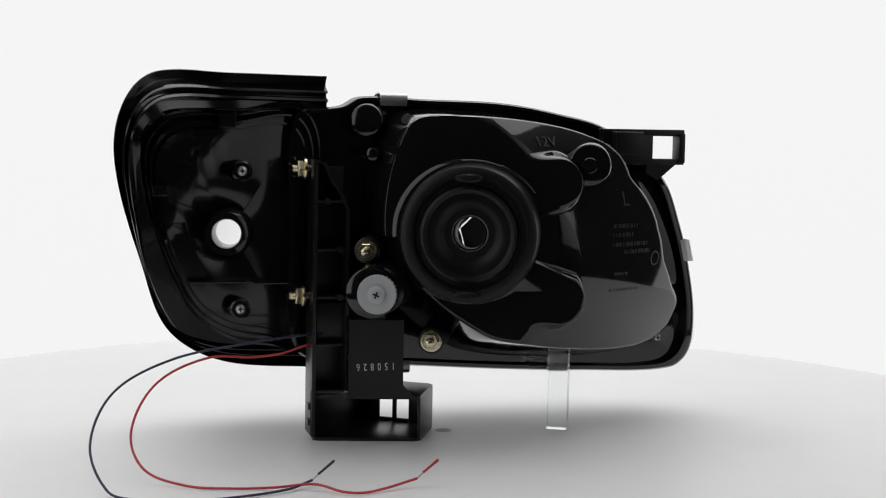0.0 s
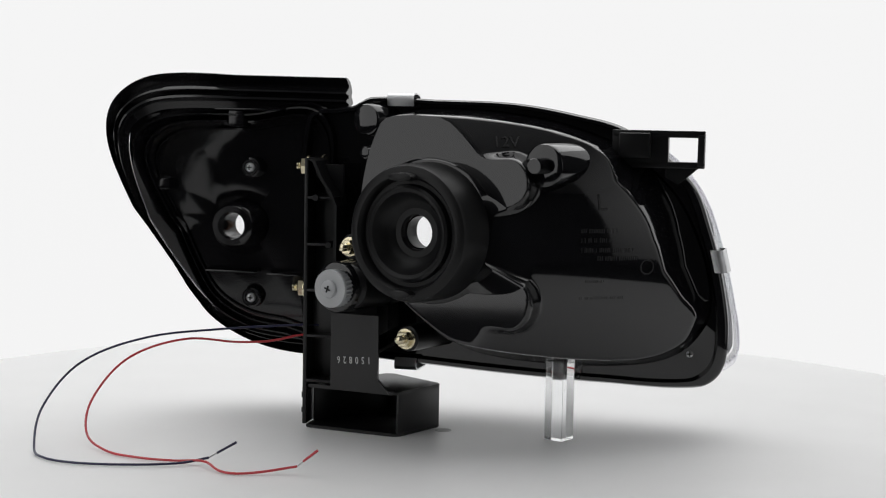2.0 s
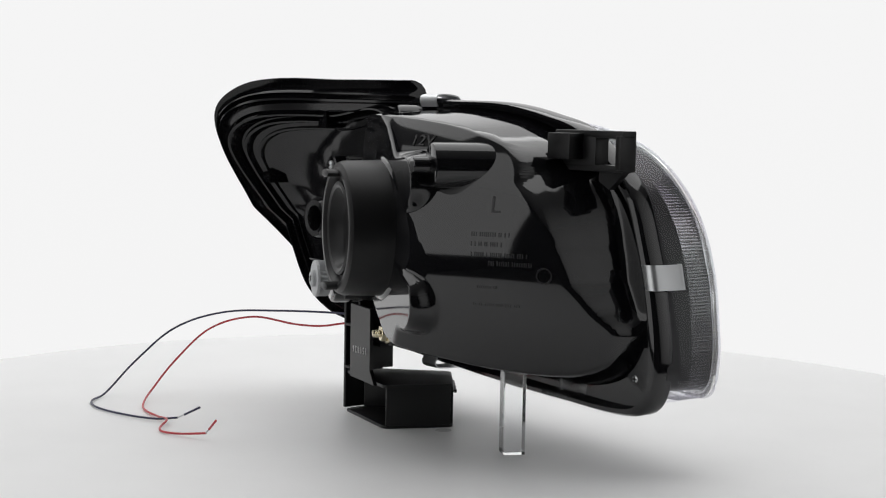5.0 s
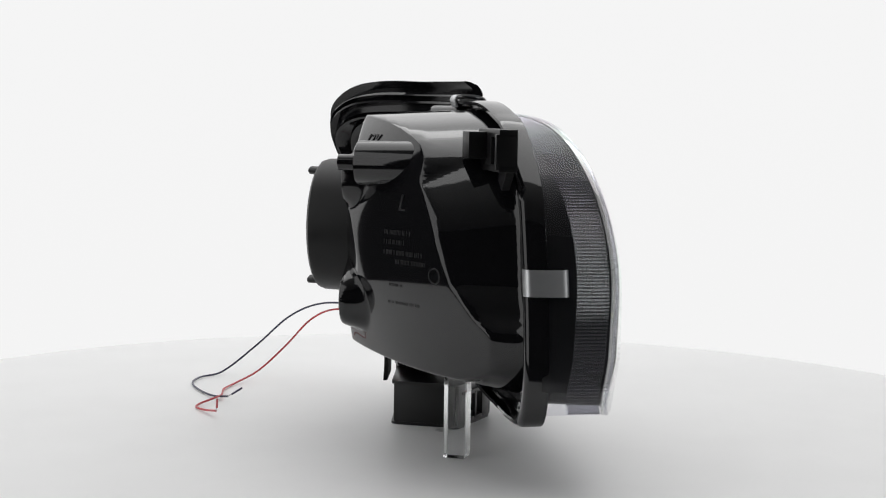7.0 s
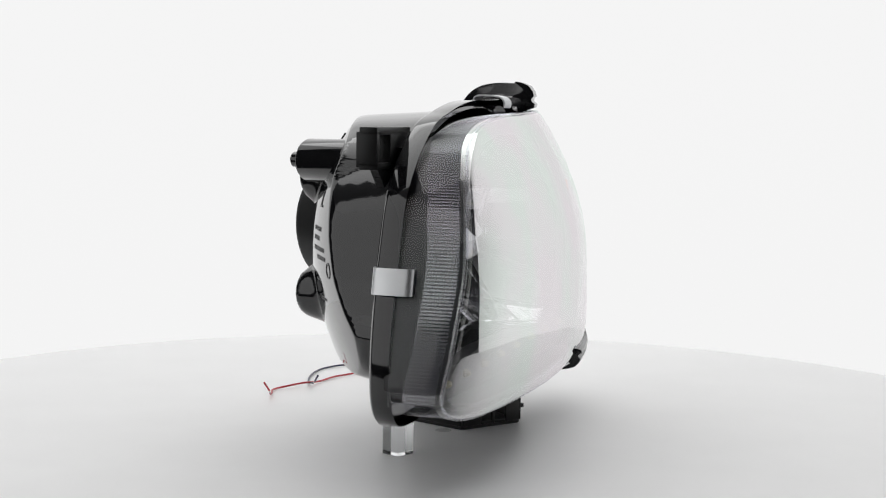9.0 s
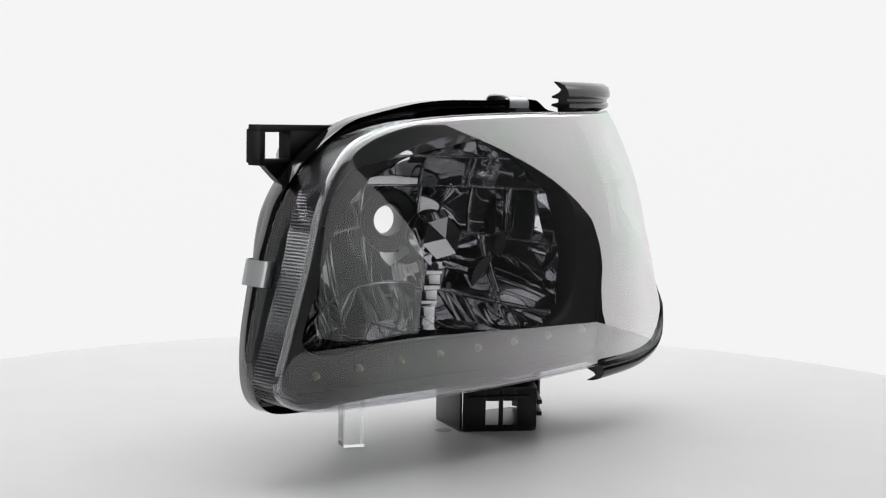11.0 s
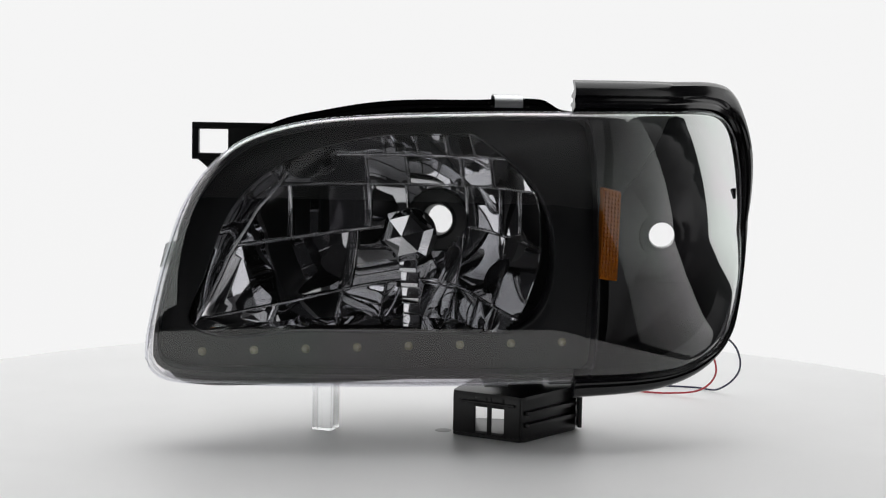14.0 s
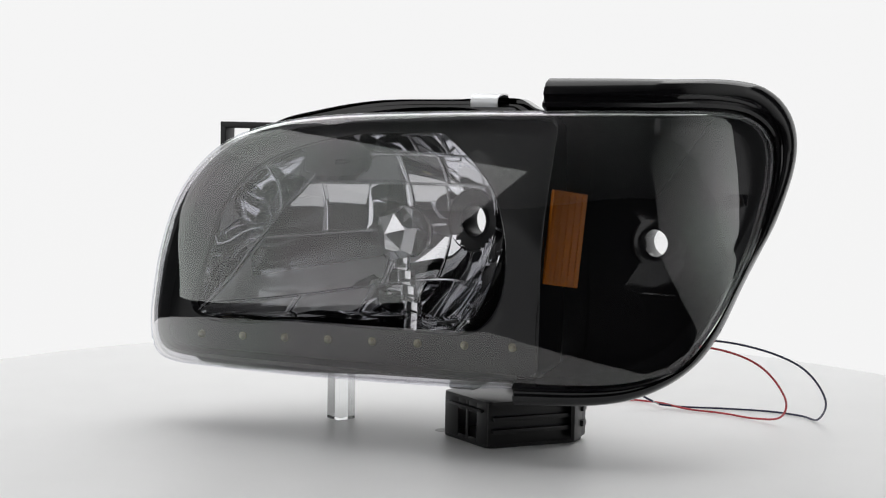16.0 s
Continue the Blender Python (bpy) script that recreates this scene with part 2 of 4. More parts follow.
OPEN_LINE = [(0.183, 0.0845), (0.10, 0.0838), (0.0, 0.0838), (-0.045, 0.086), (-0.064, 0.105), (-0.070, 0.140), (-0.062, 0.178), (-0.042, 0.203), (-0.0165, 0.2225), (-0.0115, 0.2245), (0.0, 0.2243),
             (0.05, 0.2225), (0.095, 0.213), (0.130, 0.197), (0.158, 0.168), (0.175, 0.125)]
BEZEL_LINE = [(0.2090, 0.075), (0.2075, 0.064), (0.196, 0.0575), (0.155, 0.0562), (0.0, 0.056), (-0.07, 0.057), (-0.096, 0.058), (-0.0995, 0.068), (-0.1000, 0.15), (-0.0995, 0.230),
              (-0.094, 0.2365), (-0.05, 0.2362), (-0.014, 0.2346), (0.075, 0.2300), (0.122, 0.2220), (0.154, 0.2080), (0.1810, 0.1775), (0.1970, 0.135), (0.2065, 0.095)]
POCKET_LINE = [(-0.0985, 0.238), (-0.160, 0.239), (-0.205, 0.2375), (-0.223, 0.226), (-0.229, 0.205), (-0.220, 0.160), (-0.202, 0.115), (-0.186, 0.088), (-0.160, 0.070),
               (-0.130, 0.063), (-0.0985, 0.0600), (-0.0985, 0.15)]
TRIM_INNER = [(-0.0865, 0.2425), (-0.16, 0.2435), (-0.2095, 0.2425), (-0.2275, 0.231), (-0.2340, 0.210), (-0.2320, 0.175), (-0.2205, 0.122), (-0.1995, 0.0775), (-0.1800, 0.0650),
              (-0.150, 0.0585), (-0.084, 0.0565)]
TRIM_OUTER = [(-0.0875, 0.2650), (-0.162, 0.2655), (-0.2165, 0.2645), (-0.237, 0.250), (-0.2470, 0.220), (-0.2420, 0.180), (-0.2250, 0.128), (-0.2080, 0.082), (-0.1850, 0.0585),
              (-0.150, 0.0445), (-0.084, 0.0385)]


def inward(line, centre, k):
    return [(centre[0] + (x - centre[0]) * k, centre[1] + (z - centre[1]) * k) for x, z in line]


def smooth_min(values, k):
    return -k * math.log(sum(math.exp(-a / k) for a in values))


def smooth_max(values, k):
    top = max(values)
    return top + k * math.log(sum(math.exp((a - top) / k) for a in values))


def stretch(p, z, a, b, r):
    """How far a point lies outside a round-ended bar."""
    dx, dz = b[0] - a[0], b[1] - a[1]
    t = min(1.0, max(0.0, ((p - a[0]) * dx + (z - a[1]) * dz) / (dx * dx + dz * dz)))
    return math.hypot(p - a[0] - t * dx, z - a[1] - t * dz) - r


def rear(u, z, edge):
    """Where the housing's back lies; edge: the way in from its foot."""
    plateau = -0.0655 + (0.004 - 0.342 * u) / 0.94
    d = max(u, 0.016) - 0.109
    dome = -0.0625 + 0.53 * d + 1.6 * d * d + (4.7 if z > 0.150 else 2.9) * (z - 0.150) ** 2
    # the flat seat of the boot, with one lobe above and one below
    p = (u - 0.0014) / 0.94
    seat = smooth_min([math.hypot(p, z - BULB.z) - 0.0610, stretch(p, z, (0.020, 0.188), (0.062, 0.192), 0.0188), stretch(p, z, (0.010, 0.112), (0.0640, 0.1085), 0.0202)], 0.0030)
    k = min(1.0, max(0.0, 0.5 - seat / 0.0060))
    k = k * k * (3 - 2 * k)
    body = smooth_max([plateau, dome], 0.0012)
    v = body + (plateau - body) * k
    # draft of the sides: steep above and on the near side, open towards the grille
    side = min(1.0, max(0.0, (u - 0.108) / 0.022)) * min(1.0, max(0.0, (z - 0.078) / 0.030))
    slope = 15.0 if z > 0.15 else 4.6
    reach = float(np.interp(z, (0.095, 0.112, 0.130, 0.152, 0.180, 0.210), (0.002, 0.013, 0.021, 0.022, 0.016, 0.010)))
    pocket = smooth_min([0.0185 - 0.12 * edge, -0.0260 + 4.2 * (reach - edge) + 0.9 * max(0.0, 0.150 - z)], 0.0030)
    return smooth_max([v, (0.020 - slope * edge) * (1 - side) + pocket * side], 0.0014)


def housing(lamp):
    n = 440
    bm = bmesh.new()
    line = spline(FLANGE_LINE, n)
    bowl = spline(BOWL_LINE, n)

    def match(source):
        # the point of an outline that lies in the same direction from the bulb
        ang = [math.atan2(z - BULB.z, u - BULB.x) for u, z in source]
        return ang

    def by_angle(source, ang):
        a = np.unwrap(match(source))
        if a[-1] < a[0]:
            a, source = a[::-1], source[::-1]
        x = np.concatenate([a - math.tau, a, a + math.tau])
        return [(float(np.interp(g, x, np.tile(source[:, 0], 3))), float(np.interp(g, x, np.tile(source[:, 1], 3)))) for g in ang]

    ang = [k * math.tau / n - math.pi for k in range(n)]
    out, base = by_angle(line, ang), by_angle(bowl, ang)
    b = (BULB.x, BULB.z)
    base = [(p if math.dist(p, b) < 0.945 * math.dist(q, b) else inward([q], b, 0.945)[0]) for p, q in zip(base, out)]
    rings = [[(u, 0.0285, z) for u, z in out], [(u, 0.016, z) for u, z in out], [(u, 0.0135, z) for u, z in inward(out, b, 0.988)],
             [(u, 0.0135, z) for u, z in inward(out, b, 0.965)], [(u, 0.022, z) for u, z in inward(out, b, 0.955)]]
    rings.append([(u * 1.0, 0.022, z) for u, z in inward(base, b, 1.01)])
    foot = np.array(base)
    for k in [1.0, 0.997, 0.993, 0.988, 0.982, 0.974, 0.965] + list(np.linspace(0.957, 0.40, 100)):
        ring = []
        for g, (u, z) in zip(ang, inward(base, b, k)):
            if math.hypot(u - b[0], z - b[1]) < 0.0520:
                u, z = b[0] + 0.0520 * math.cos(g), b[1] + 0.0520 * math.sin(g)
            ring.append((u, rear(u, z, float(np.hypot(foot[:, 0] - u, foot[:, 1] - z).min()) if k < 1 else 0.0), z))
        rings.append(ring)
    def round_ring(r, d):
        return [BULB + CROSS * (r * math.cos(g)) + Vector((0, 0, r * math.sin(g))) + CAR * d for g in ang]
    rings.append(round_ring(0.0500, 0.0020))
    rings.append(round_ring(0.0340, 0.0015))
    rings.append(round_ring(0.0260, 0.0010))
    loft(bm, rings)
    ob = part("housing", bm, GLOSS, lamp, "glossy black moulded plastic rear housing", angle=50)
    # bosses
    def boss(name, centre, r, back, front, mat=GLOSS, parent=ob, nub=0.0):
        bm = bmesh.new()
        prof = [(0.001, back), (r - 0.002, back), (r - 0.0006, back + 0.0007), (r, back + 0.0022), (r * 1.04, front)]
        if nub:
            prof = [(0.0006, back - 0.013), (nub - 0.0005, back - 0.013), (nub, back - 0.0125), (nub * 1.05, back)] + prof[1:]
        lathe(bm, centre, CAR, prof, 40, (True, True))
        return part(name, bm, mat, parent)
    boss("boss", Vector((0.0832, -0.0785, 0.2043)), 0.0152, 0.0, 0.075, nub=0.0055)
    boss("boss", Vector((-0.052, 0.010, 0.2085)), 0.0052, -0.026, 0.012)
    boss("boss", Vector((-0.0560, 0.018, 0.2330)), 0.0120, -0.022, 0.006)
    boss("boss", Vector((-0.0670, -0.050, 0.1120)), 0.0185, -0.0080, 0.06)
    boss("boss", Vector((0.1813, 0.027, 0.0642)), 0.0068, -0.0030, 0.006, SATIN)
    # ear that bolts to the grille
    bm = bmesh.new()
    for lo, hi in (((0.122, -0.002, 0.2245), (0.1885, 0.010, 0.2295)), ((0.1835, -0.004, 0.204), (0.1885, 0.010, 0.2265)), ((0.122, -0.002, 0.2025), (0.1885, 0.010, 0.2070)),
                   ((0.122, -0.002, 0.205), (0.1625, 0.010, 0.2265)), ((0.128, -0.014, 0.2100), (0.150, 0.0, 0.2275)), ((0.1655, 0.005, 0.197), (0.1785, 0.0088, 0.204)),
                   ((0.130, 0.005, 0.204), (0.150, 0.021, 0.2165))):
        block(bm, lo, hi, 0.0007)
    loft(bm, [[(0.1885, v, 0.2062), (0.1600, v, 0.2062), (0.1600, v, 0.1960), (0.1700, v, 0.1905)] for v in (0.0040, 0.0092)], True, True, True)
    part("mounting_ear", bm, SATIN, ob, "square-holed black mounting ear")
    return ob


def lens(lamp):
    n = 220
    line = spline(LENS_LINE, n)
    c = (-0.01, 0.145)
    bm = bmesh.new()
    rings = []
    def back_edge(u, z):
        return min(0.0280, face(u, z) - 0.006) if u > -0.09 else face(u, z) - 0.010
    rings.append([(u, back_edge(u, z), z) for u, z in inward(line, c, 0.994)])
    rings.append([(u, back_edge(u, z) + 0.002, z) for u, z in line])
    rings.append([(u, max(face(u, z) - 0.006, back_edge(u, z) + 0.003), z) for u, z in line])
    for k, drop in ((0.9985, 0.0035), (0.994, 0.0012), (0.985, 0.0002)):
        rings.append([(u, face(u, z) - drop, z) for u, z in inward(line, c, k)])
    for k in (0.97, 0.95, 0.92, 0.88, 0.84, 0.79, 0.73, 0.66, 0.58, 0.48, 0.37, 0.25, 0.12, 0.01):
        rings.append([(u, face(u, z), z) for u, z in inward(line, c, k)])
    loft(bm, rings[2:], True, False, True)
    ob = part("lens", bm, LENS, lamp, "clear polycarbonate lens cover", angle=60)
    bm = bmesh.new()
    loft(bm, rings[:3])
    part("lens_skirt", bm, SKIRT, ob, "clear side wall of the lens", angle=60)
    # solid bead along the front edge
    bm = bmesh.new()
    edge = [Vector((u, face(u, z) - 0.0022, z)) for u, z in inward(line, c, 0.9965)]
    rings = []
    for i, p in enumerate(edge):
        x, y, w = basis(edge[(i + 1) % n] - edge[i - 1])
        rings.append([p + (x * math.cos(k * math.tau / 8) + y * math.sin(k * math.tau / 8)) * 0.0011 for k in range(8)])
    rings.append(rings[0])
    loft(bm, rings)
    bmesh.ops.remove_doubles(bm, verts=bm.verts[:], dist=1e-7)
    part("edge_bead", bm, BEAD, ob, "clear rounded lens edge", angle=80)
    # fluted edge inside the cover, all round
    m = 1040
    fine = spline(LENS_LINE, m)
    bm = bmesh.new()
    rings = []
    for k, drop in ((0.9905, 0.0045), (0.9800, 0.0050)):
        rings.append([(u, face(u, z) - drop - (0.0011 if i % 2 else 0.0), z) for i, (u, z) in enumerate(inward(fine, c, k))])
    loft(bm, rings)
    part("fluted_edge", bm, FLUTE, ob, "fluted clear edge strip", smooth=False)
    # ribbed skirt
    bm = bmesh.new()
    rows = []
    for d in (0.007, 0.016, 0.028):
        rows.append([(u, max(face(u, z) - d, back_edge(u, z) + 0.001), z) for i, (u, z) in enumerate(inward(fine, c, 1.0)) for u, z in (inward([(u, z)], c, 0.9925 if i % 2 else 0.9965))])
    loft(bm, rows)
    part("ribbed_skirt", bm, RIM, ob, "finely ribbed clear lens skirt", smooth=False)
    return ob


def by_direction(line, centre, ang):
    ring = spline(line, 400)
    a = np.unwrap([math.atan2(z - centre[1], u - centre[0]) for u, z in ring])
    if a[-1] < a[0]:
        a, ring = a[::-1], ring[::-1]
    x = np.concatenate([a - math.tau, a, a + math.tau])
    return [(float(np.interp(g, x, np.tile(ring[:, 0], 3))), float(np.interp(g, x, np.tile(ring[:, 1], 3)))) for g in ang]


def bezel(lamp):
    n = 180
    ang = [k * math.tau / n - math.pi for k in range(n)]
    c = (0.055, 0.150)
    outer, opening = by_direction(BEZEL_LINE, c, ang), by_direction(OPEN_LINE, c, ang)
    bm = bmesh.new()
    wide = [(u + (0.0022 if u > 0.0 else 0.0) * min(1.0, u / 0.15), z + 0.0022 * (1 if z > 0.15 else -1)) if u > -0.095 else (u, z) for u, z in outer]
    rings = [[(u, 0.024, z) for u, z in outer], [(u, max(0.030, face(u, z) - 0.0060), z) for u, z in wide], [(u, max(0.029, face(u, z) - 0.0065), z) for u, z in inward(outer, c, 0.993)]]
    for k in (0.06, 0.2, 0.4, 0.6, 0.8, 0.97):
        rings.append([(a[0] + (b[0] - a[0]) * k, shelf(a[0] + (b[0] - a[0]) * k, a[1] + (b[1] - a[1]) * k), a[1] + (b[1] - a[1]) * k) for a, b in zip(outer, opening)])
    rings.append([(u, shelf(u, z) - 0.0015, z) for u, z in opening])
    rings.append([(u, shelf(u, z) - (0.010 if u > -0.01 else 0.024), z) for u, z in inward(opening, c, 1.006)])
    loft(bm, rings)
    return part("bezel", bm, BEZEL, lamp, "black inner bezel round the reflector", angle=50)


def mirror_shape(p, z):
    """The reflector's bowl, ahead from its foot along the lamp's axis."""
    r2 = (p * p + (z - BULB.z) ** 2)
    return r2 / (0.135 - 0.025 * min(1.0, max(0.0, -p / 0.06)))


def reflector(lamp):
    root = None
    rng = random.Random(4)
    # lines across: floor, lower step, wing, upper steps, roof
    def row(k, p):
        return (0.080, 0.087 + 0.022 * math.exp(-((p - 0.01) / 0.085) ** 2), 0.1545 - 0.125 * abs(p) ** 1.0 if abs(p) < 0.2 else 0.13, 0.183, 0.206, 0.2265)[k]
    cols = [(-1, -0.066, -0.044, -0.020, 0.006, 0.034, 0.062, 0.097, 1), (-1, -0.062, -0.022, 0.022, 0.058, 1), (-1, -0.076, -0.056, -0.024, 0.024, 0.050, 0.097, 1),
            (-1, -0.050, -0.022, 0.022, 0.050, 1), (-1, -0.036, -0.012, 0.012, 0.036, 1)]
    seam = 0.0006
    ring = spline(inward(OPEN_LINE, (0.055, 0.150), 1.05), 70)
    shell, close = spline(BOWL_LINE, 90), spline(BOWL_LINE, 600)
    def within(line, x, z):
        a, b = np.asarray(line), np.roll(line, -1, 0)
        k = (a[:, 1] > z) != (b[:, 1] > z)
        a, b = a[k], b[k]
        return bool(np.count_nonzero(x < a[:, 0] + (z - a[:, 1]) / (b[:, 1] - a[:, 1]) * (b[:, 0] - a[:, 0])) % 2)
    def back_wall(at):
        if within(shell, at.x, at.z):
            return 0.004 + rear(at.x, at.z, float(np.hypot(close[:, 0] - at.x, close[:, 1] - at.z).min()))
        return 0.036
    heights = (0.078, 0.085, 0.130, 0.140, 0.165, 0.180, 0.198, 0.205, 0.2225, 0.2300)
    near_ends = (0.136, 0.134, 0.1265, 0.1235, 0.114, 0.1045, 0.0936, 0.0870, 0.0690, 0.0600)
    far_ends = (-0.086, -0.088, -0.1005, -0.1005, -0.0985, -0.0950, -0.0810, -0.0730, -0.0490, -0.0400)
    def near_end(z):
        return float(np.interp(z, heights, near_ends))
    def far_end(z):
        return float(np.interp(z, heights, far_ends))
    def inside(at):
        # behind the bezel and ahead of the housing
        if at.y > shelf(at.x, at.z) - 0.002:
            return False
        return at.y > back_wall(at) - 0.002 or math.hypot(at.x - BULB.x, at.z - BULB.z) < 0.055
    def place(p, z, q):
        return BULB + CROSS * p + CAR * q + Vector((0, 0, z - BULB.z))
    # where the plain bowl would cut the housing, the mirror swells forward
    across, up = np.linspace(-0.105, 0.160, 54), np.linspace(0.078, 0.230, 32)
    swell = np.zeros((len(up), len(across)))
    for j, z in enumerate(up):
        for i, p in enumerate(across):
            at = place(p, z, mirror_shape(p, z))
            if within(ring, at.x, at.z):
                fade = min(1.0, max(0.0, (math.hypot(p, z - BULB.z) - 0.034) / 0.020))
                swell[j, i] = fade * min(0.024, max(0.0, back_wall(at) + 0.004 - at.y) / 0.94)
    wide = swell.copy()
    for dj in (-1, 0, 1):
        for di in (-1, 0, 1):
            wide = np.maximum(wide, np.roll(np.roll(swell, dj, 0), di, 1))
    for _ in range(45):
        edge = np.pad(wide, 1, mode="edge")
        wide = (edge[1:-1, 1:-1] * 2 + edge[:-2, 1:-1] + edge[2:, 1:-1] + edge[1:-1, :-2] + edge[1:-1, 2:]) / 6
    def bowl(p, z):
        x = min(max((p - across[0]) / (across[1] - across[0]), 0.0), len(across) - 1.001)
        y = min(max((z - up[0]) / (up[1] - up[0]), 0.0), len(up) - 1.001)
        i, j = int(x), int(y)
        fx, fy = x - i, y - j
        lift = (wide[j, i] * (1 - fx) + wide[j, i + 1] * fx) * (1 - fy) + (wide[j + 1, i] * (1 - fx) + wide[j + 1, i + 1] * fx) * fy
        return mirror_shape(p, z) + float(lift) * min(1.0, max(0.0, (math.hypot(p, z - BULB.z) - 0.026) / 0.012))
    bm = bmesh.new()
    # backing shell behind the facets
    grid = [[place(p, z, bowl(p, z) - 0.0028) for p in np.linspace(far_end(z), near_end(z), 80)] for z in np.linspace(0.079, 0.226, 46)]
    rows = [[bm.verts.new(g) for g in r] for r in grid]
    for a, b in zip(rows, rows[1:]):
        for i in range(len(a) - 1):
            mid = (a[i].co + b[i + 1].co) / 2 - BULB
            if math.hypot(mid.dot(CROSS), mid.z) > 0.021 and inside(mid + BULB):
                bm.faces.new((a[i], a[i + 1], b[i + 1], b[i]))
    bmesh.ops.delete(bm, geom=[v for v in bm.verts if not v.link_faces], context="VERTS")
    root = part("reflector", bm, CHROME, lamp, "chrome-plated multi-facet reflector bowl")
    for k in range(5):
        for p0, p1 in zip(cols[k], cols[k][1:]):
            lean_p, lean_z = rng.uniform(-0.05, 0.05), rng.uniform(-0.10, 0.10)
            def ends(z):
                return min(max(p0, far_end(z)), near_end(z) - 0.002), max(min(p1, near_end(z)), far_end(z) + 0.002)
            level = (row(k, 0.0) + row(k + 1, 0.0)) / 2
            e0, e1 = ends(level)
            bulge = (e1 - e0) * rng.choice((0.015, 0.030, -0.020, 0.035))
            arch = 0.022 * rng.choice((0.0, 0.03, -0.02))
            lift = rng.uniform(0.0, 0.0016)
            bm = bmesh.new()
            fine = (0.0, 0.02, 0.10, 0.2, 0.3, 0.4, 0.5, 0.6, 0.7, 0.8, 0.90, 0.98, 1.0)
            steps = len(fine) - 1
            def corner_lift(s, t):
                p = e0 + (e1 - e0) * s
                z = row(k, p) + (row(k + 1, p) - row(k, p)) * t
                return bowl(p, z) - mirror_shape(p, z)
            c00, c10, c01, c11 = (corner_lift(*st) for st in ((0, 0), (1, 0), (0, 1), (1, 1)))
            mid = corner_lift(0.5, 0.5)
            hump = (mid - (c00 + c10 + c01 + c11) / 4) * 0.3
            def patch(p, z, s, t):
                even = (c00 * (1 - s) + c10 * s) * (1 - t) + (c01 * (1 - s) + c11 * s) * t
                return mirror_shape(p, z) + even + hump * 16 * s * (1 - s) * t * (1 - t)
            verts = []
            for j in range(steps + 1):
                line = []
                for i in range(steps + 1):
                    s, t = fine[i], fine[j]
                    about = e0 + (e1 - e0) * s
                    a, b = ends(row(k, about) + (row(k + 1, about) - row(k, about)) * t)
                    p = a + seam + (b - a - 2 * seam) * s
                    z = row(k, p) + seam + (row(k + 1, p) - row(k, p) - 2 * seam) * t
                    q = patch(p, z, s, t) + lift + lean_p * (s - 0.5) * 0.03 + lean_z * (t - 0.5) * 0.03 + bulge * (1 - (2 * s - 1) ** 2) + arch * (1 - (2 * t - 1) ** 2)
                    if s in (0, 1) or t in (0, 1):
                        q -= 0.0016
                    line.append((p, z, q))
                verts.append(line)
            keep = {}
            def vert(j, i):
                if (j, i) not in keep:
                    p, z, q = verts[j][i]
                    keep[(j, i)] = bm.verts.new(place(p, z, q))
                return keep[(j, i)]
            for j in range(steps):
                for i in range(steps):
                    p, z, _ = verts[j][i]
                    p2, z2, _ = verts[j + 1][i + 1]
                    if math.hypot((p + p2) / 2, (z + z2) / 2 - BULB.z) > 0.0235 and inside(place((p + p2) / 2, (z + z2) / 2, (verts[j][i][2] + verts[j + 1][i + 1][2]) / 2)):
                        bm.faces.new((vert(j, i), vert(j, i + 1), vert(j + 1, i + 1), vert(j + 1, i)))
            if len(bm.faces):
                part("facet", bm, CHROME, root, angle=30)
            else:
                bm.free()
    # bright raised beads along the joints
    def bead(pts, r):
        run, runs = [], []
        for p, z in pts:
            at = place(p, z, bowl(p, z) + 0.0018)
            if math.hypot(p, z - BULB.z) > 0.0245 and far_end(z) < p < near_end(z) and inside(at):
                run.append(at)
            else:
                runs.append(run)
                run = []
        for path in runs + [run]:
            if len(path) > 2:
                bm = bmesh.new()
                tube(bm, path, r, 8)
                part("seam", bm, CHROME, root, angle=80)
    for k in range(1, 5):
        bead([(p, row(k, p)) for p in np.linspace(-0.110, 0.149, 100)], 0.0014 if k == 2 else 0.0009)
    for k in range(5):
        for p in cols[k][1:-1]:
            bead([(p, row(k, p) + (row(k + 1, p) - row(k, p)) * t) for t in np.linspace(0, 1, 14)], 0.0009 if p > -0.03 else 0.0005)
    # smooth cheek from the last facets out to the bezel
    bm = bmesh.new()
    count = 40
    edge = [q for q in spline([(0.1835, 0.0850), (0.175, 0.125), (0.158, 0.168), (0.130, 0.1985), (0.095, 0.214), (0.066, 0.2185)], count, False)]
    foot = [place(near_end(z), z, bowl(near_end(z), z)) for z in np.linspace(0.0845, 0.2210, count)]
    rings = []
    for t in np.linspace(0, 1, 9):
        line = []
        for a, (u, z) in zip(foot, edge):
            b = Vector((u, shelf(u, z) - 0.0045, z))
            line.append(a.lerp(b, t) + Vector((0.35, -0.9, 0.1)) * (0.22 * (b - a).length * t * (1 - t)))
        rings.append(line)
    loft(bm, rings, False)
    part("cheek", bm, CHROME, root, "smooth chrome side of the reflector", angle=60)
    bead([(near_end(z) - 0.0004, z) for z in np.linspace(0.085, 0.2215, 60)], 0.0007)
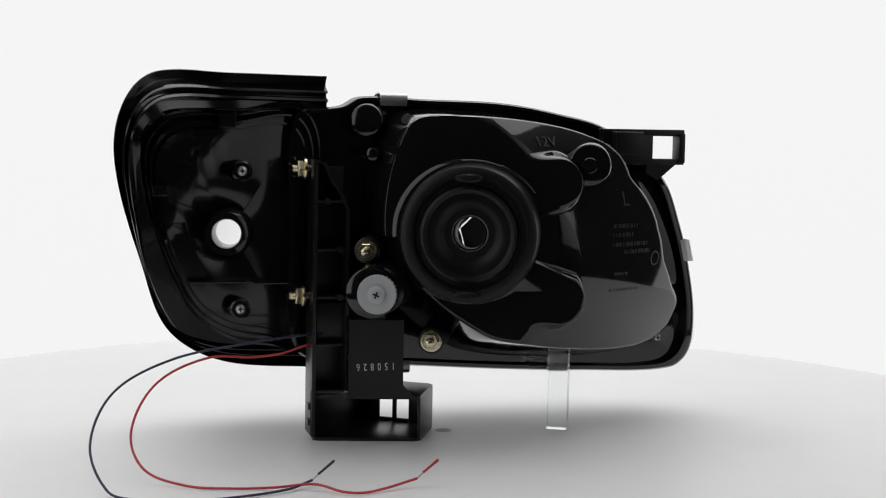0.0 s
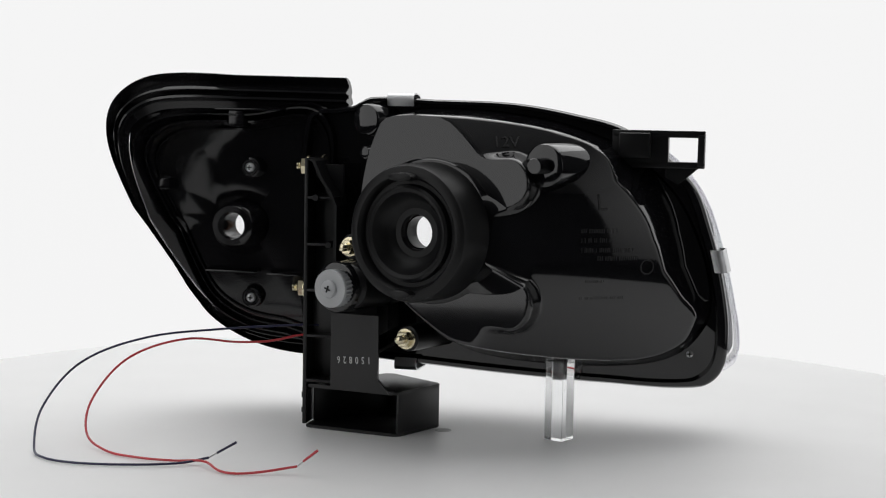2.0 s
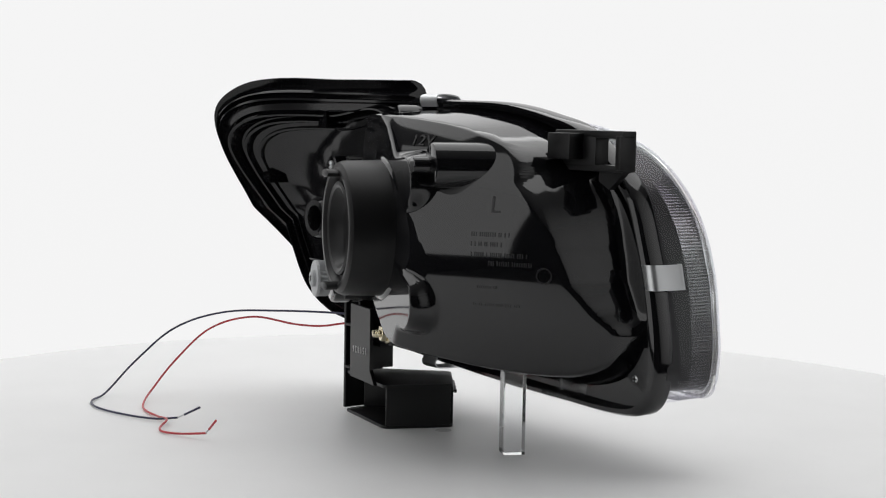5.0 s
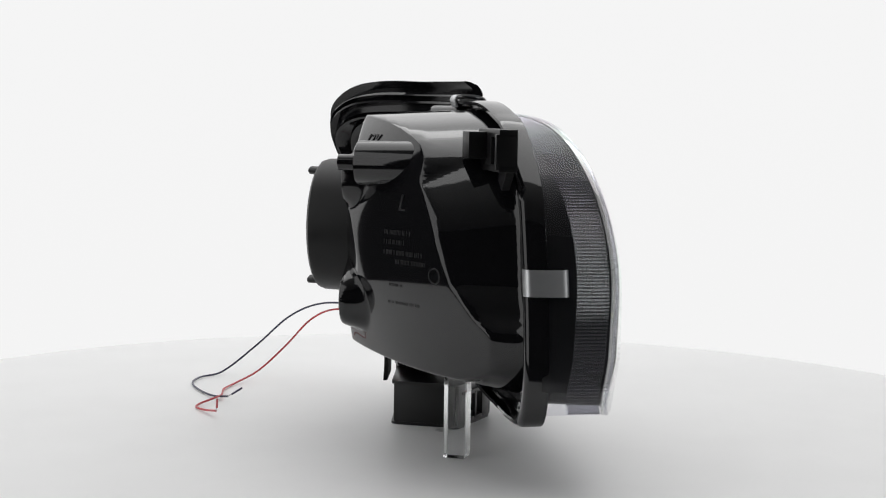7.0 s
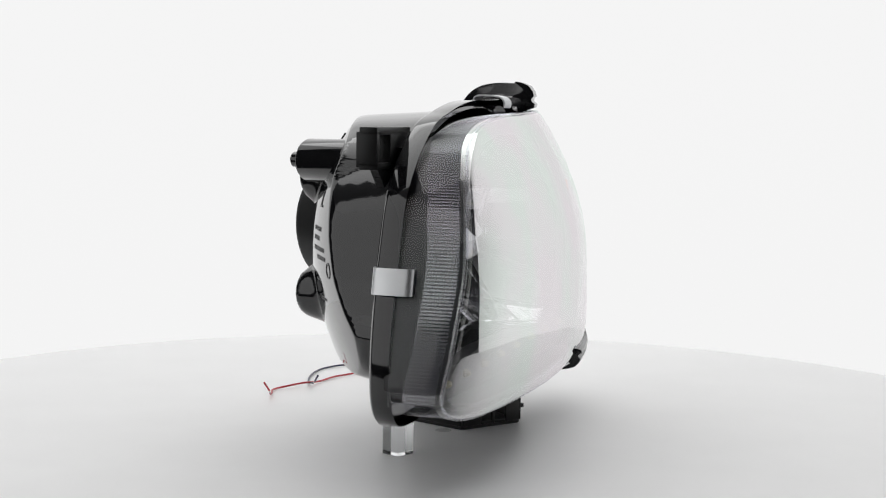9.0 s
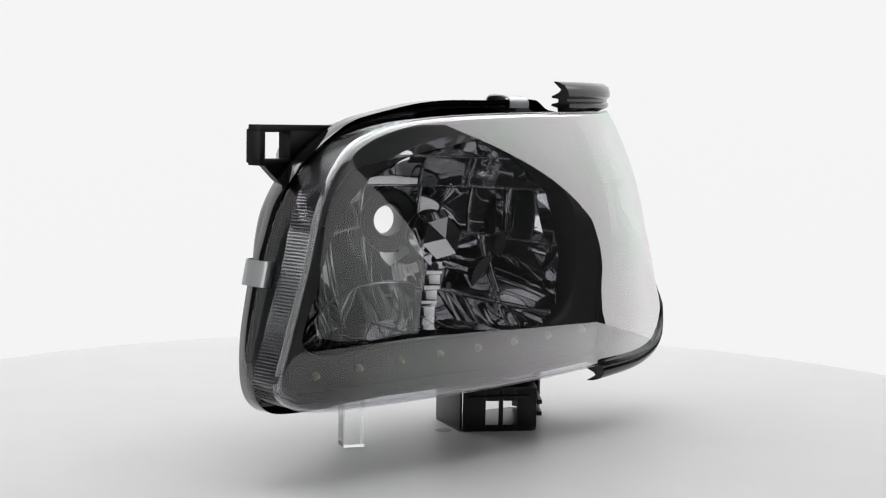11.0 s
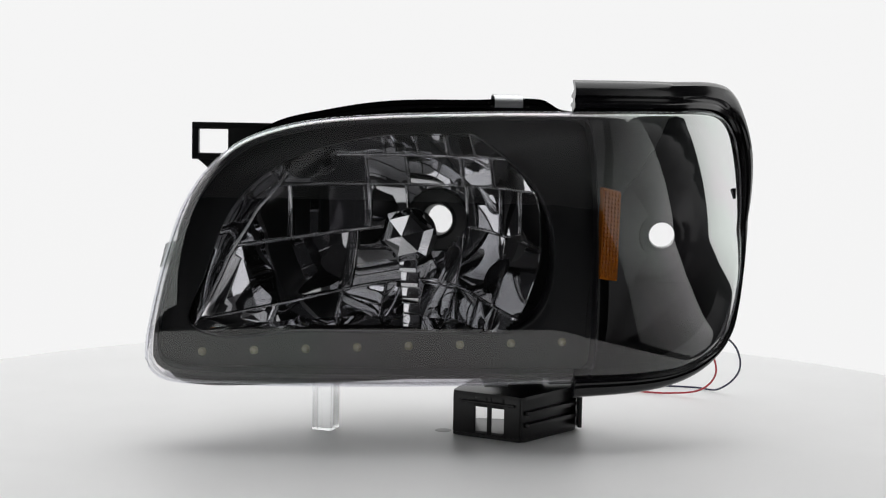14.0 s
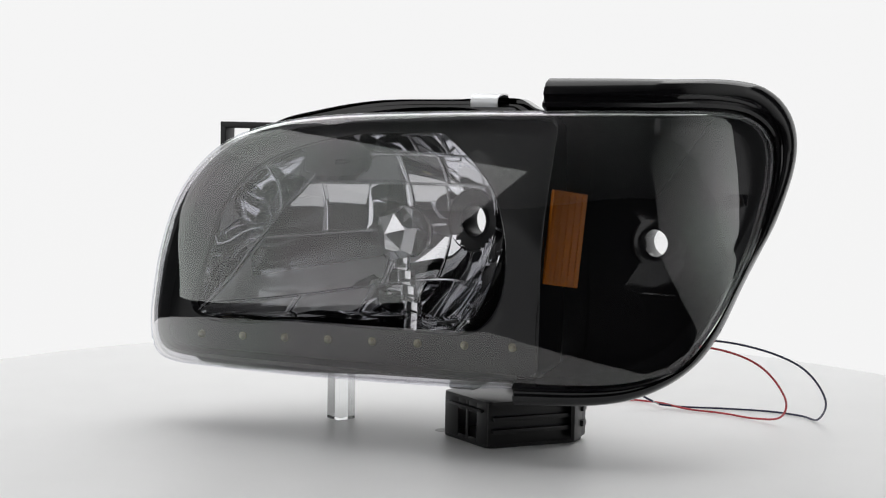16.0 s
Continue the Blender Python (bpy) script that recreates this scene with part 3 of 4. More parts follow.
    # roof and floor of the mirror box
    for z, tilt in ((0.2245, -0.002), (0.0830, 0.001)):
        bm = bmesh.new()
        cuts = np.linspace(far_end(z) + 0.001, near_end(z) - 0.001, 12)
        for p0, p1 in zip(cuts, cuts[1:]):
            h = rng.uniform(-0.0008, 0.0008)
            rows = []
            for k in range(9):
                rows.append([place(p, z + tilt * k / 8 + g, bowl(p, z) - 0.004 + 0.0085 * k) for p, g in ((p0 + 0.0006, h), ((p0 + p1) / 2, -h), (p1 - 0.0006, h * 0.5))])
            for a, b in zip(rows, rows[1:]):
                for i in range(2):
                    if all(inside(q) for q in (a[i], b[i + 1])):
                        bm.faces.new([bm.verts.new(q) for q in (a[i], a[i + 1], b[i + 1], b[i])])
        bmesh.ops.remove_doubles(bm, verts=bm.verts[:], dist=1e-5)
        part("facet_strip", bm, CHROME, root, angle=30)
    # socket ring with the open bulb hole
    bm = bmesh.new()
    lathe(bm, BULB, CAR, [(0.0112, -0.010), (0.0112, 0.0015), (0.0125, 0.0045), (0.0150, 0.0030), (0.0235, 0.0050), (0.0245, 0.0065), (0.0250, 0.0040), (0.0250, -0.004)], 48)
    part("bulb_socket", bm, SATIN, root, "black bulb socket ring with open hole")
    # faceted bulb shield on its stem
    bm = bmesh.new()
    tip = BULB + CAR * 0.100 + Vector((0, 0, -0.006))
    x, y, w = basis(CAR)
    def hexring(r, d, turn):
        return [tip + w * d + (x * math.cos(turn + k * math.tau / 6) + y * math.sin(turn + k * math.tau / 6)) * r for k in range(6)]
    rows = loft(bm, [hexring(0.0135, -0.034, 0.26), hexring(0.0192, -0.020, 0.0), hexring(0.0212, -0.008, 0.26), hexring(0.0158, 0.0, 0.26)])
    apex = bm.verts.new(tip + w * 0.0055)
    for i in range(6):
        bm.faces.new((rows[-1][i], rows[-1][(i + 1) % 6], apex))
    part("bulb_shield", bm, CHROME, lamp, "chrome faceted bulb shield", smooth=False)
    # a black cup closes the shield's back, seen through the bulb hole
    bm = bmesh.new()
    lathe(bm, tip, CAR, [(0.0004, -0.0290), (0.0150, -0.0300), (0.0190, -0.0225), (0.0196, -0.0205), (0.0165, -0.0190)], 36, (True, False))
    part("shield_cup", bm, SATIN, lamp, "black cup closing the back of the bulb shield")
    bm = bmesh.new()
    for k, (z0, z1, d) in enumerate(((0.122, 0.134, 0.086), (0.110, 0.1215, 0.080), (0.0975, 0.1095, 0.078), (0.082, 0.097, 0.072))):
        c = BULB + CAR * d
        block(bm, (c.x - 0.0065, c.y - 0.002, z0), (c.x + 0.0065, c.y + 0.002 + 0.002 * (k % 2), z1), 0.0008, -20)
    part("shield_stem", bm, CHROME, lamp, "chrome stepped shield stem")
    bm = bmesh.new()
    c = BULB + CAR * 0.089
    lathe(bm, (c.x, c.y, 0.128), CAR, [(0.0005, 0.0), (0.0028, 0.0), (0.003, -0.004)], 20, (True, True))
    part("rivet", bm, SATIN, lamp)
    return root


def leds(lamp):
    for i in range(8):
        u, v, z = 0.1776 - 0.0364 * i, 0.0565 + 0.0019 * i, 0.0682 + 0.0014 * i
        bm = bmesh.new()
        lathe(bm, (u, v, z), (0, 1, 0), [(0.0030, -0.006), (0.0030, -0.0010), (0.0024, -0.0006), (0.0022, 0.0006), (0.0016, 0.0018), (0.0006, 0.0024)], 20, (True, True))
        ob = part("led", bm, LED, lamp, "small yellowish led lens")


def corner(lamp):
    n = 150
    ang = [k * math.tau / n - math.pi for k in range(n)]
    hole = (-0.1610, 0.1505)
    line = by_direction(POCKET_LINE, hole, ang)
    def floor_of(u, z):
        return min(0.0125 + (u + 0.161) * 0.24, face(u, z) - 0.020)
    rim = by_direction(LENS_LINE, hole, ang)
    edge = [r if p[0] < -0.104 else p for p, r in zip(line, rim)]
    rings = [[(u, face(u, z) - (0.0095 if u < -0.104 else 0.018), z) for u, z in inward(edge, hole, 0.996)], [(u, face(u, z) - (0.016 if u < -0.104 else 0.018), z) for u, z in line]]
    for k in (0.985, 0.96, 0.92, 0.84, 0.72, 0.58, 0.42):
        rings.append([(u, floor_of(u, z) - (0.004 * (1 - k) if k < 0.9 else 0), z) for u, z in inward(line, hole, k)])
    def circle(r, v):
        lean = min(0.0, (v - 0.011) * 0.22)
        return [(hole[0] + lean + r * math.cos(g), v, hole[1] + r * math.sin(g)) for g in ang]
    rings += [circle(0.0175, 0.0115), circle(0.0165, 0.0122), circle(0.0108, 0.0122), circle(0.0098, 0.0110), circle(0.0098, -0.0080), circle(0.0106, -0.0120),
              circle(0.0150, -0.0120), circle(0.0172, -0.0095), circle(0.0180, 0.0075)]
    bm = bmesh.new()
    loft(bm, rings)
    ob = part("corner_housing", bm, CORNER, lamp, "glossy black corner lamp pocket with open bulb hole", angle=45)
    # inner ledges of the pocket, stepped
    for k, (s, d, h) in enumerate(((0.965, 0.0, 0.012), (0.905, 0.0, 0.007), (0.84, 0.0, 0.004))):
        bm = bmesh.new()
        a = [(u, floor_of(u, z) - 0.0015, z) for u, z in inward(line, hole, s)]
        b = [(u, floor_of(u, z) - h, z) for u, z in inward(line, hole, s - 0.003)]
        c2 = [(u, floor_of(u, z) - h, z) for u, z in inward(line, hole, s - 0.018)]
        d2 = [(u, floor_of(u, z) - 0.0015, z) for u, z in inward(line, hole, s - 0.021)]
        loft(bm, [a, b, c2, d2])
        part("ledge", bm, CORNER, ob, angle=30)
    # rear bosses with screws
    for (u, v, z) in ((-0.1541, -0.0042, 0.195), (-0.1541, 0.0005, 0.0944)):
        bm = bmesh.new()
        lathe(bm, (u, 0, z), (0, 1, 0), [(0.0055, v + 0.001), (0.0062, v), (0.0075, v + 0.001), (0.0080, 0.0098)], 28, (True, False))
        part("screw_boss", bm, CORNER, ob)
    for lo, hi in (((-0.171, -0.006, 0.226), (-0.159, 0.012, 0.2385)), ((-0.222, -0.030, 0.178), (-0.209, -0.006, 0.186)), ((-0.190, -0.004, 0.114), (-0.150, 0.012, 0.1155)),
                   ((-0.143, 0.004, 0.112), (-0.118, 0.012, 0.1135)), ((-0.181, -0.010, 0.2385), (-0.128, 0.006, 0.2400))):
        bm = bmesh.new()
        block(bm, lo, hi, 0.0006)
        part("rib_tab", bm, CORNER, ob)
    # sweeping outer trim
    m = 120
    inner, outer = spline(TRIM_INNER, m, False), spline(TRIM_OUTER, m, False)
    prof = [(-0.20, -0.0070), (-0.03, -0.0062), (0.01, -0.003), (0.10, 0.0025), (0.22, 0.0030), (0.32, 0.0002), (0.40, 0.0000), (0.50, 0.0020), (0.66, 0.0010), (0.86, -0.0025), (0.97, -0.0085), (1.0, -0.0125),
            (0.985, -0.0145), (0.90, -0.0115), (0.72, -0.0065), (0.62, -0.0085), (0.50, -0.0150), (0.44, -0.0155), (0.40, -0.0085), (0.28, -0.0090), (0.24, -0.0150), (0.16, -0.0155), (0.10, -0.0090), (-0.20, -0.0085)]
    rings = []
    for (iu, iz), (ou, oz) in zip(inner, outer):
        base = face(iu, iz)
        rings.append([(iu + (ou - iu) * a, base + b - 0.004 + 0.0045 * min(1.0, max(0.0, (0.095 - iz) / 0.03)), iz + (oz - iz) * a) for a, b in prof])
    bm = bmesh.new()
    loft(bm, rings, True, True, True)
    part("corner_trim", bm, TRIM, lamp, "glossy black sweeping corner trim", angle=35)
    # amber side marker, set slantwise on the divider
    mark = part("side_marker", bmesh.new(), AMBER, lamp, "amber prismatic side reflector")
    bm = bmesh.new()
    block(bm, (-0.0016, -0.0145, -0.0325), (0.0016, 0.0145, 0.0325), 0.0006)
    bm.to_mesh(mark.data)
    bm.free()
    mark.location, mark.rotation_euler = (-0.1105, 0.0600, 0.1545), (radians(8), radians(2.5), radians(-36))
    shared = None
    for j in range(20):
        for i in range(5):
            at = (-0.0016, -0.0112 + i * 0.0056, -0.0295 + j * 0.0031)
            if shared is None:
                bm = bmesh.new()
                prism(bm, (0, 0, 0), (-1, 0, 0), 0.0020, 0.0, 0.0011, 6, 0.0005)
                shared = part("prism", bm, AMBER, mark, smooth=False)
                shared.location = at
            else:
                piece = new("prism", shared.data)
                piece.parent, piece.location = mark, at
    return ob


def boot(lamp):
    bm = bmesh.new()
    prof = [(0.0122, -0.0125), (0.0122, -0.0165), (0.0130, -0.0180), (0.0175, -0.0180), (0.0185, -0.0190), (0.0215, -0.0205), (0.0245, -0.0225), (0.0275, -0.0280), (0.0290, -0.0305),
            (0.0315, -0.0315), (0.0335, -0.0305), (0.0345, -0.0265), (0.0375, -0.0265), (0.0385, -0.0300), (0.0405, -0.0325), (0.0440, -0.0325), (0.0470, -0.0305), (0.0484, -0.0265),
            (0.0490, -0.0020), (0.0500, 0.0025)]
    lathe(bm, BULB + CAR * 0.003, CAR, prof, 72)
    ob = part("bulb_boot", bm, RUBBER, lamp, "ringed black rubber bulb boot", angle=35)
    for z in (0.0395, -0.0415):
        bm = bmesh.new()
        c = BULB + CAR * -0.0325 + Vector((0, 0, z))
        prism(bm, c, CAR, 0.0030, -0.006, 0.006, 12, 0.001)
        for v in bm.verts:
            d = v.co - c
            along = d.dot(CROSS)
            v.co += CROSS * along * 2.2
        part("pull_tab", bm, RUBBER, ob)
    return ob


def knob(lamp):
    c = Vector((-0.0695, -0.0735, 0.1126))
    bm = bmesh.new()
    x, y, w = basis(CAR)
    teeth = 56
    rings = []
    for r, d, cut in ((0.0115, 0.0006, 0), (0.0134, 0.0006, 0), (0.0138, 0.0016, 0), (0.0138, 0.0028, 0), (0.0137, 0.0034, 1), (0.0137, 0.0105, 1), (0.0130, 0.0112, 1)):
        rings.append([c + w * d + (x * math.cos(k * math.tau / teeth) + y * math.sin(k * math.tau / teeth)) * (r - (0.0013 if cut and k % 2 else 0)) for k in range(teeth)])
    loft(bm, rings, True, True, True)
    ob = part("adjuster_knob", bm, GREY, lamp, "grey toothed beam adjuster knob", angle=35)
    bm = bmesh.new()
    lathe(bm, c, CAR, [(0.0005, -0.0022), (0.0052, -0.0022), (0.0062, -0.0014), (0.0064, 0.0010)], 28, (True, True))
    part("cap", bm, GREY, ob)
    # black cross laid on the cap for the shade in its slot
    bm = bmesh.new()
    for turn in (20, 110):
        k = Matrix.Rotation(radians(turn), 4, CAR)
        made = bmesh.ops.create_cube(bm, size=1.0)["verts"]
        for v in made:
            p = CROSS * (v.co.x * 0.0050) + Vector((0, 0, v.co.z * 0.0011)) + CAR * (v.co.y * 0.0008)
            v.co = c + CAR * -0.0023 + k.to_3x3() @ p
    part("slot_shade", bm, SATIN, ob, "black cross in place of the slot's shade", smooth=False)
    bm = bmesh.new()
    lathe(bm, c, CAR, [(0.0060, 0.0105), (0.0060, 0.020), (0.0140, 0.0205), (0.0165, 0.023), (0.0170, 0.040), (0.0180, 0.060)], 36, (True, True))
    part("adjuster_shaft", bm, SATIN, lamp, "black adjuster shaft housing")


def nut(lamp, centre, axis, size=0.0050, stud=0.006):
    bm = bmesh.new()
    prism(bm, centre, axis, size * 1.12, 0.0, 0.0044, 6, 0.0005)
    lathe(bm, centre, axis, [(size * 0.6, 0.0042), (size * 1.35, 0.0044), (size * 1.42, 0.0052), (size * 1.42, 0.0062), (size * 0.6, 0.0064)], 28, (True, True))
    ob = part("flange_nut", bm, BRASS, lamp, "yellow zinc-plated flange nut", angle=25)
    bm = bmesh.new()
    lathe(bm, centre, axis, [(size * 0.36, -stud), (size * 0.50, -stud + 0.0006), (size * 0.5, 0.010)], 16, (True, True))
    for k in range(3):
        lathe(bm, centre, axis, [(size * 0.50, -stud + 0.0016 + k * 0.0012), (size * 0.56, -stud + 0.0021 + k * 0.0012), (size * 0.50, -stud + 0.0026 + k * 0.0012)], 16)
    part("stud", bm, BRASS, ob)


def screw(lamp, centre, axis, r=0.0036):
    bm = bmesh.new()
    lathe(bm, centre, axis, [(0.0004, -0.0020), (r * 0.5, -0.0018), (r * 0.85, -0.0010), (r, 0.0), (r, 0.002)], 24, (True, True))
    ob = part("screw", bm, STEEL, lamp, "steel cross-head screw")
    x, y, w = basis(axis)
    # the head isn't cut: a black cross gives the recess its shade
    bm = bmesh.new()
    for a, b in ((x, y), (y, x)):
        made = bmesh.ops.create_cube(bm, size=1.0)["verts"]
        for v in made:
            v.co = Vector(centre) + a * (v.co.x * r * 1.1) + b * (v.co.y * r * 0.28) + w * (-0.0019 + v.co.z * 0.0006)
    part("slot_shade", bm, SATIN, ob, smooth=False)


def clip(lamp, name, profile, across, width):
    """A bent spring-steel strip: a profile of points swept across a width."""
    bm = bmesh.new()
    pts = spline(profile, 26, False)
    a = Vector(across).normalized() * width / 2
    rings = []
    for i, p in enumerate(pts):
        t = Vector(pts[min(i + 1, 25)]) - Vector(pts[max(i - 1, 0)])
        nrm = t.cross(a).normalized() * 0.0005
        q = Vector(p)
        rings.append([q - a - nrm, q + a - nrm, q + a + nrm, q - a + nrm])
    loft(bm, rings, True, True, True)
    return part(name, bm, STEEL, lamp, "bent spring-steel lens clip", angle=35)


def bracket(lamp):
    # side web with its ladder of ribs
    bm = bmesh.new()
    block(bm, (-0.1050, -0.0215, 0.0030), (-0.1020, 0.006, 0.2040), 0.0007)
    ob = part("bracket", bm, SATIN, lamp, "black ribbed mounting bracket with boxed foot")
    for z in (0.1745, 0.1395, 0.1050, 0.0705, 0.0365):
        bm = bmesh.new()
        block(bm, (-0.1020, -0.0230, z - 0.0009), (-0.0810, 0.000, z + 0.0009), 0.0003)
        part("rib", bm, SATIN, ob)
    for u, z in ((-0.0955, 0.1745), (-0.0850, 0.1395), (-0.0850, 0.1050)):
        bm = bmesh.new()
        lathe(bm, (u, -0.0250, z), (0, 1, 0), [(0.0005, 0.0), (0.0022, 0.0), (0.0027, 0.001), (0.0027, 0.02)], 20, (True, True))
        part("rib_pin", bm, SATIN, ob)
    bm = bmesh.new()
    path = [Vector((-0.1030, -0.0220, 0.2030)), Vector((-0.0985, -0.0220, 0.2015)), Vector((-0.0935, -0.0220, 0.1900)), Vector((-0.0860, -0.0220, 0.1790)), Vector((-0.0815, -0.0220, 0.1680)), Vector((-0.0810, -0.0220, 0.0365))]
    rings = [[p + Vector((0, -0.002, 0)), p + Vector((0.0024, -0.002, 0.0004)), p + Vector((0.0024, 0.030, 0.0004)), p + Vector((0, 0.030, 0))] for p in path]
    loft(bm, rings, True, True, True)
    part("web", bm, SATIN, ob, angle=20)
    bm = bmesh.new()
    block(bm, (-0.1020, -0.0030, 0.0365), (-0.0800, 0.0000, 0.1990), 0.0004)
    part("back_web", bm, SATIN, ob)
    # flat panel that carries the date stamp
    bm = bmesh.new()
    rings = [[(-0.0800, v, 0.0330), (-0.0330, v, 0.0330), (-0.0415, v, 0.0430), (-0.0415, v, 0.0900), (-0.0800, v, 0.0900)] for v in (-0.0020, 0.0012)]
    rings = [[(u, v - 0.0300 - (u + 0.08) * 0.21, z) for u, v, z in r] for r in rings]
    loft(bm, rings, True, True, True)
    panel = part("panel", bm, SATIN, ob, "flat black panel with stamped date", smooth=False)
    letters("date_stamp", "150826", 0.0074, pose(-0.0610, -0.03615, 0.0562, 90, 0, -11.9) @ pose(0, 0, 0, 0, 0, 180 + 3) @ Matrix.Diagonal((0.7, 1, 1, 1)), INK, panel, 0.00015, 1.95)
    bm = bmesh.new()
    block(bm, (-0.080, -0.0285, 0.060), (-0.0445, 0.024, 0.063), 0.0004)
    block(bm, (-0.100, -0.012, 0.070), (-0.050, 0.022, 0.100), 0.001)
    part("stay", bm, SATIN, ob)
    # boxed foot, open to the rear
    def rounded(line, r):
        out = []
        for i, q in enumerate(line):
            p, n = Vector(line[i - 1]), Vector(line[(i + 1) % len(line)])
            q = Vector(q)
            s0, s1 = q + (p - q).normalized() * r, q + (n - q).normalized() * r
            out += [tuple(s0 * (1 - t) ** 2 + q * (2 * t * (1 - t)) + s1 * t * t) for t in (0.0, 0.25, 0.5, 0.75, 1.0)]
        return out
    a, b, c, d, e = (-0.1035, -0.0200), (-0.0275, -0.0360), (-0.0050, 0.0130), (-0.0530, 0.0470), (-0.1020, -0.0030)
    def wall(p, q, z0, z1, thick=0.0022, name="foot_wall"):
        bm = bmesh.new()
        dx, dy = q[0] - p[0], q[1] - p[1]
        k = thick / math.hypot(dx, dy)
        nx, ny = -dy * k, dx * k
        slab(bm, [p, q, (q[0] + nx, q[1] + ny), (p[0] + nx, p[1] + ny)], z0, z1, 0.0010)
        return part(name, bm, SATIN, ob)
    def mix(p, q, k):
        return (p[0] + (q[0] - p[0]) * k, p[1] + (q[1] - p[1]) * k)
    wall(mix(b, c, 0.03), mix(b, c, 0.965), 0.0022, 0.0322)
    # the outer face with its two upright slots
    for k0, k1, z0, z1 in ((0.03, 0.33, 0.0022, 0.0322), (0.50, 0.56, 0.0022, 0.0322), (0.74, 0.97, 0.0022, 0.0322), (0.33, 0.50, 0.0022, 0.0050), (0.33, 0.50, 0.0230, 0.0322),
                           (0.56, 0.74, 0.0022, 0.0050), (0.56, 0.74, 0.0230, 0.0322)):
        wall(mix(c, d, k0), mix(c, d, k1), z0, z1)
    wall(d, e, 0.0022, 0.0322)
    wall((-0.1035, -0.0200), (-0.1020, -0.0030), 0.0035, 0.0365)
    for z0, z1, name in ((0.0, 0.0024, "foot_base"), (0.0310, 0.0335, "foot_top")):
        bm = bmesh.new()
        slab(bm, rounded([a, b, c, d, e], 0.0040), z0, z1, 0.0008)
        part(name, bm, SATIN, ob)
    for z in (0.0125, 0.0215):
        bm = bmesh.new()
        slab(bm, [mix(d, e, 0.04), mix(d, e, 0.92), (mix(d, e, 0.92)[0] - 0.003, mix(d, e, 0.92)[1] + 0.003), (mix(d, e, 0.04)[0] - 0.003, mix(d, e, 0.04)[1] + 0.003)], z - 0.0016, z + 0.0016, 0.0005)
        part("foot_rib", bm, SATIN, ob)
    for z in (0.0130, 0.0245):
        bm = bmesh.new()
        block(bm, (-0.1068, -0.018, z - 0.0022), (-0.1030, -0.010, z + 0.0022), 0.0005)
        part("foot_lug", bm, SATIN, ob)
    for k0, k1 in ((0.12, 0.9),):
        bm = bmesh.new()
        p, q = mix(c, d, k0), mix(c, d, k1)
        slab(bm, [p, q, (q[0] + 0.0016, q[1] + 0.0022), (p[0] + 0.0016, p[1] + 0.0022)], 0.0255, 0.0275, 0.0004)
        part("foot_rib", bm, SATIN, ob)
    return ob


def wires(lamp):
    blue = [(-0.070, 0.0, 0.0760), (-0.105, -0.016, 0.0776), (-0.160, -0.048, 0.0760), (-0.210, -0.074, 0.0705), (-0.249, -0.098, 0.0540), (-0.265, -0.126, 0.0260), (-0.256, -0.157, 0.0035),
            (-0.240, -0.176, 0.0016), (-0.215, -0.184, 0.0014), (-0.180, -0.180, 0.0014), (-0.145, -0.168, 0.0020), (-0.128, -0.157, 0.0045)]
    red = [(-0.070, 0.0, 0.0690), (-0.105, -0.016, 0.0702), (-0.128, -0.028, 0.0660), (-0.150, -0.039, 0.0655), (-0.184, -0.060, 0.0690), (-0.220, -0.080, 0.0560), (-0.238, -0.102, 0.0290),
           (-0.232, -0.125, 0.0090), (-0.208, -0.146, 0.0020), (-0.180, -0.158, 0.0016), (-0.152, -0.161, 0.0018), (-0.128, -0.166, 0.0040), (-0.112, -0.180, 0.0018), (-0.100, -0.183, 0.0014),
           (-0.085, -0.177, 0.0020), (-0.062, -0.1685, 0.0055)]
    ends = {"blue": [(-0.128, -0.157, 0.0045), (-0.1235, -0.1535, 0.0072), (-0.112, -0.1465, 0.0140)], "red": [(-0.062, -0.1685, 0.0055), (-0.0580, -0.1680, 0.0090), (-0.048, -0.1680, 0.0170)]}
    for key, path, mat, label in (("blue", blue, BLUE, "thin dark blue wire with stripped end"), ("red", red, RED, "thin red wire with stripped end")):
        bm = bmesh.new()
        tube(bm, [Vector(p) for p in spline(path, 120, False)], 0.00085, 10)
        ob = part("wire", bm, mat, lamp, label, angle=80)
        p, q, r = (Vector(k) for k in ends[key])
        bm = bmesh.new()
        for k in range(3):
            off = Vector((0.0002 * math.cos(k * 2.1), 0.0002 * math.sin(k * 2.1), 0.0002 * (k - 1)))
            tube(bm, [p + off, (p + q) / 2 + off * 1.3, q + off], 0.00022, 6)
        part("bare_strands", bm, TINNED, ob, "bare tinned strands")
        bm = bmesh.new()
        tube(bm, [q, (q + r) / 2, r], 0.00085, 10)
        part("sheath_tip", bm, mat, ob, angle=80)


FOOT_LINE = spline(BOWL_LINE, 400)


def on_back(u, z, lift=0.0):
    """A pose on the housing's back: x along it, y up it, z out of it."""
    def at(a, b):
        return Vector((a, rear(a, b, float(np.hypot(FOOT_LINE[:, 0] - a, FOOT_LINE[:, 1] - b).min())), b))
    o, e = at(u, z), 0.002
    x = (at(u + e, z) - at(u - e, z)).normalized()
    up = at(u, z + e) - at(u, z - e)
    out = x.cross(up).normalized()
    y = out.cross(x)
    m = Matrix((x, y, out)).transposed().to_4x4()
    m.translation = o + out * lift
    return m


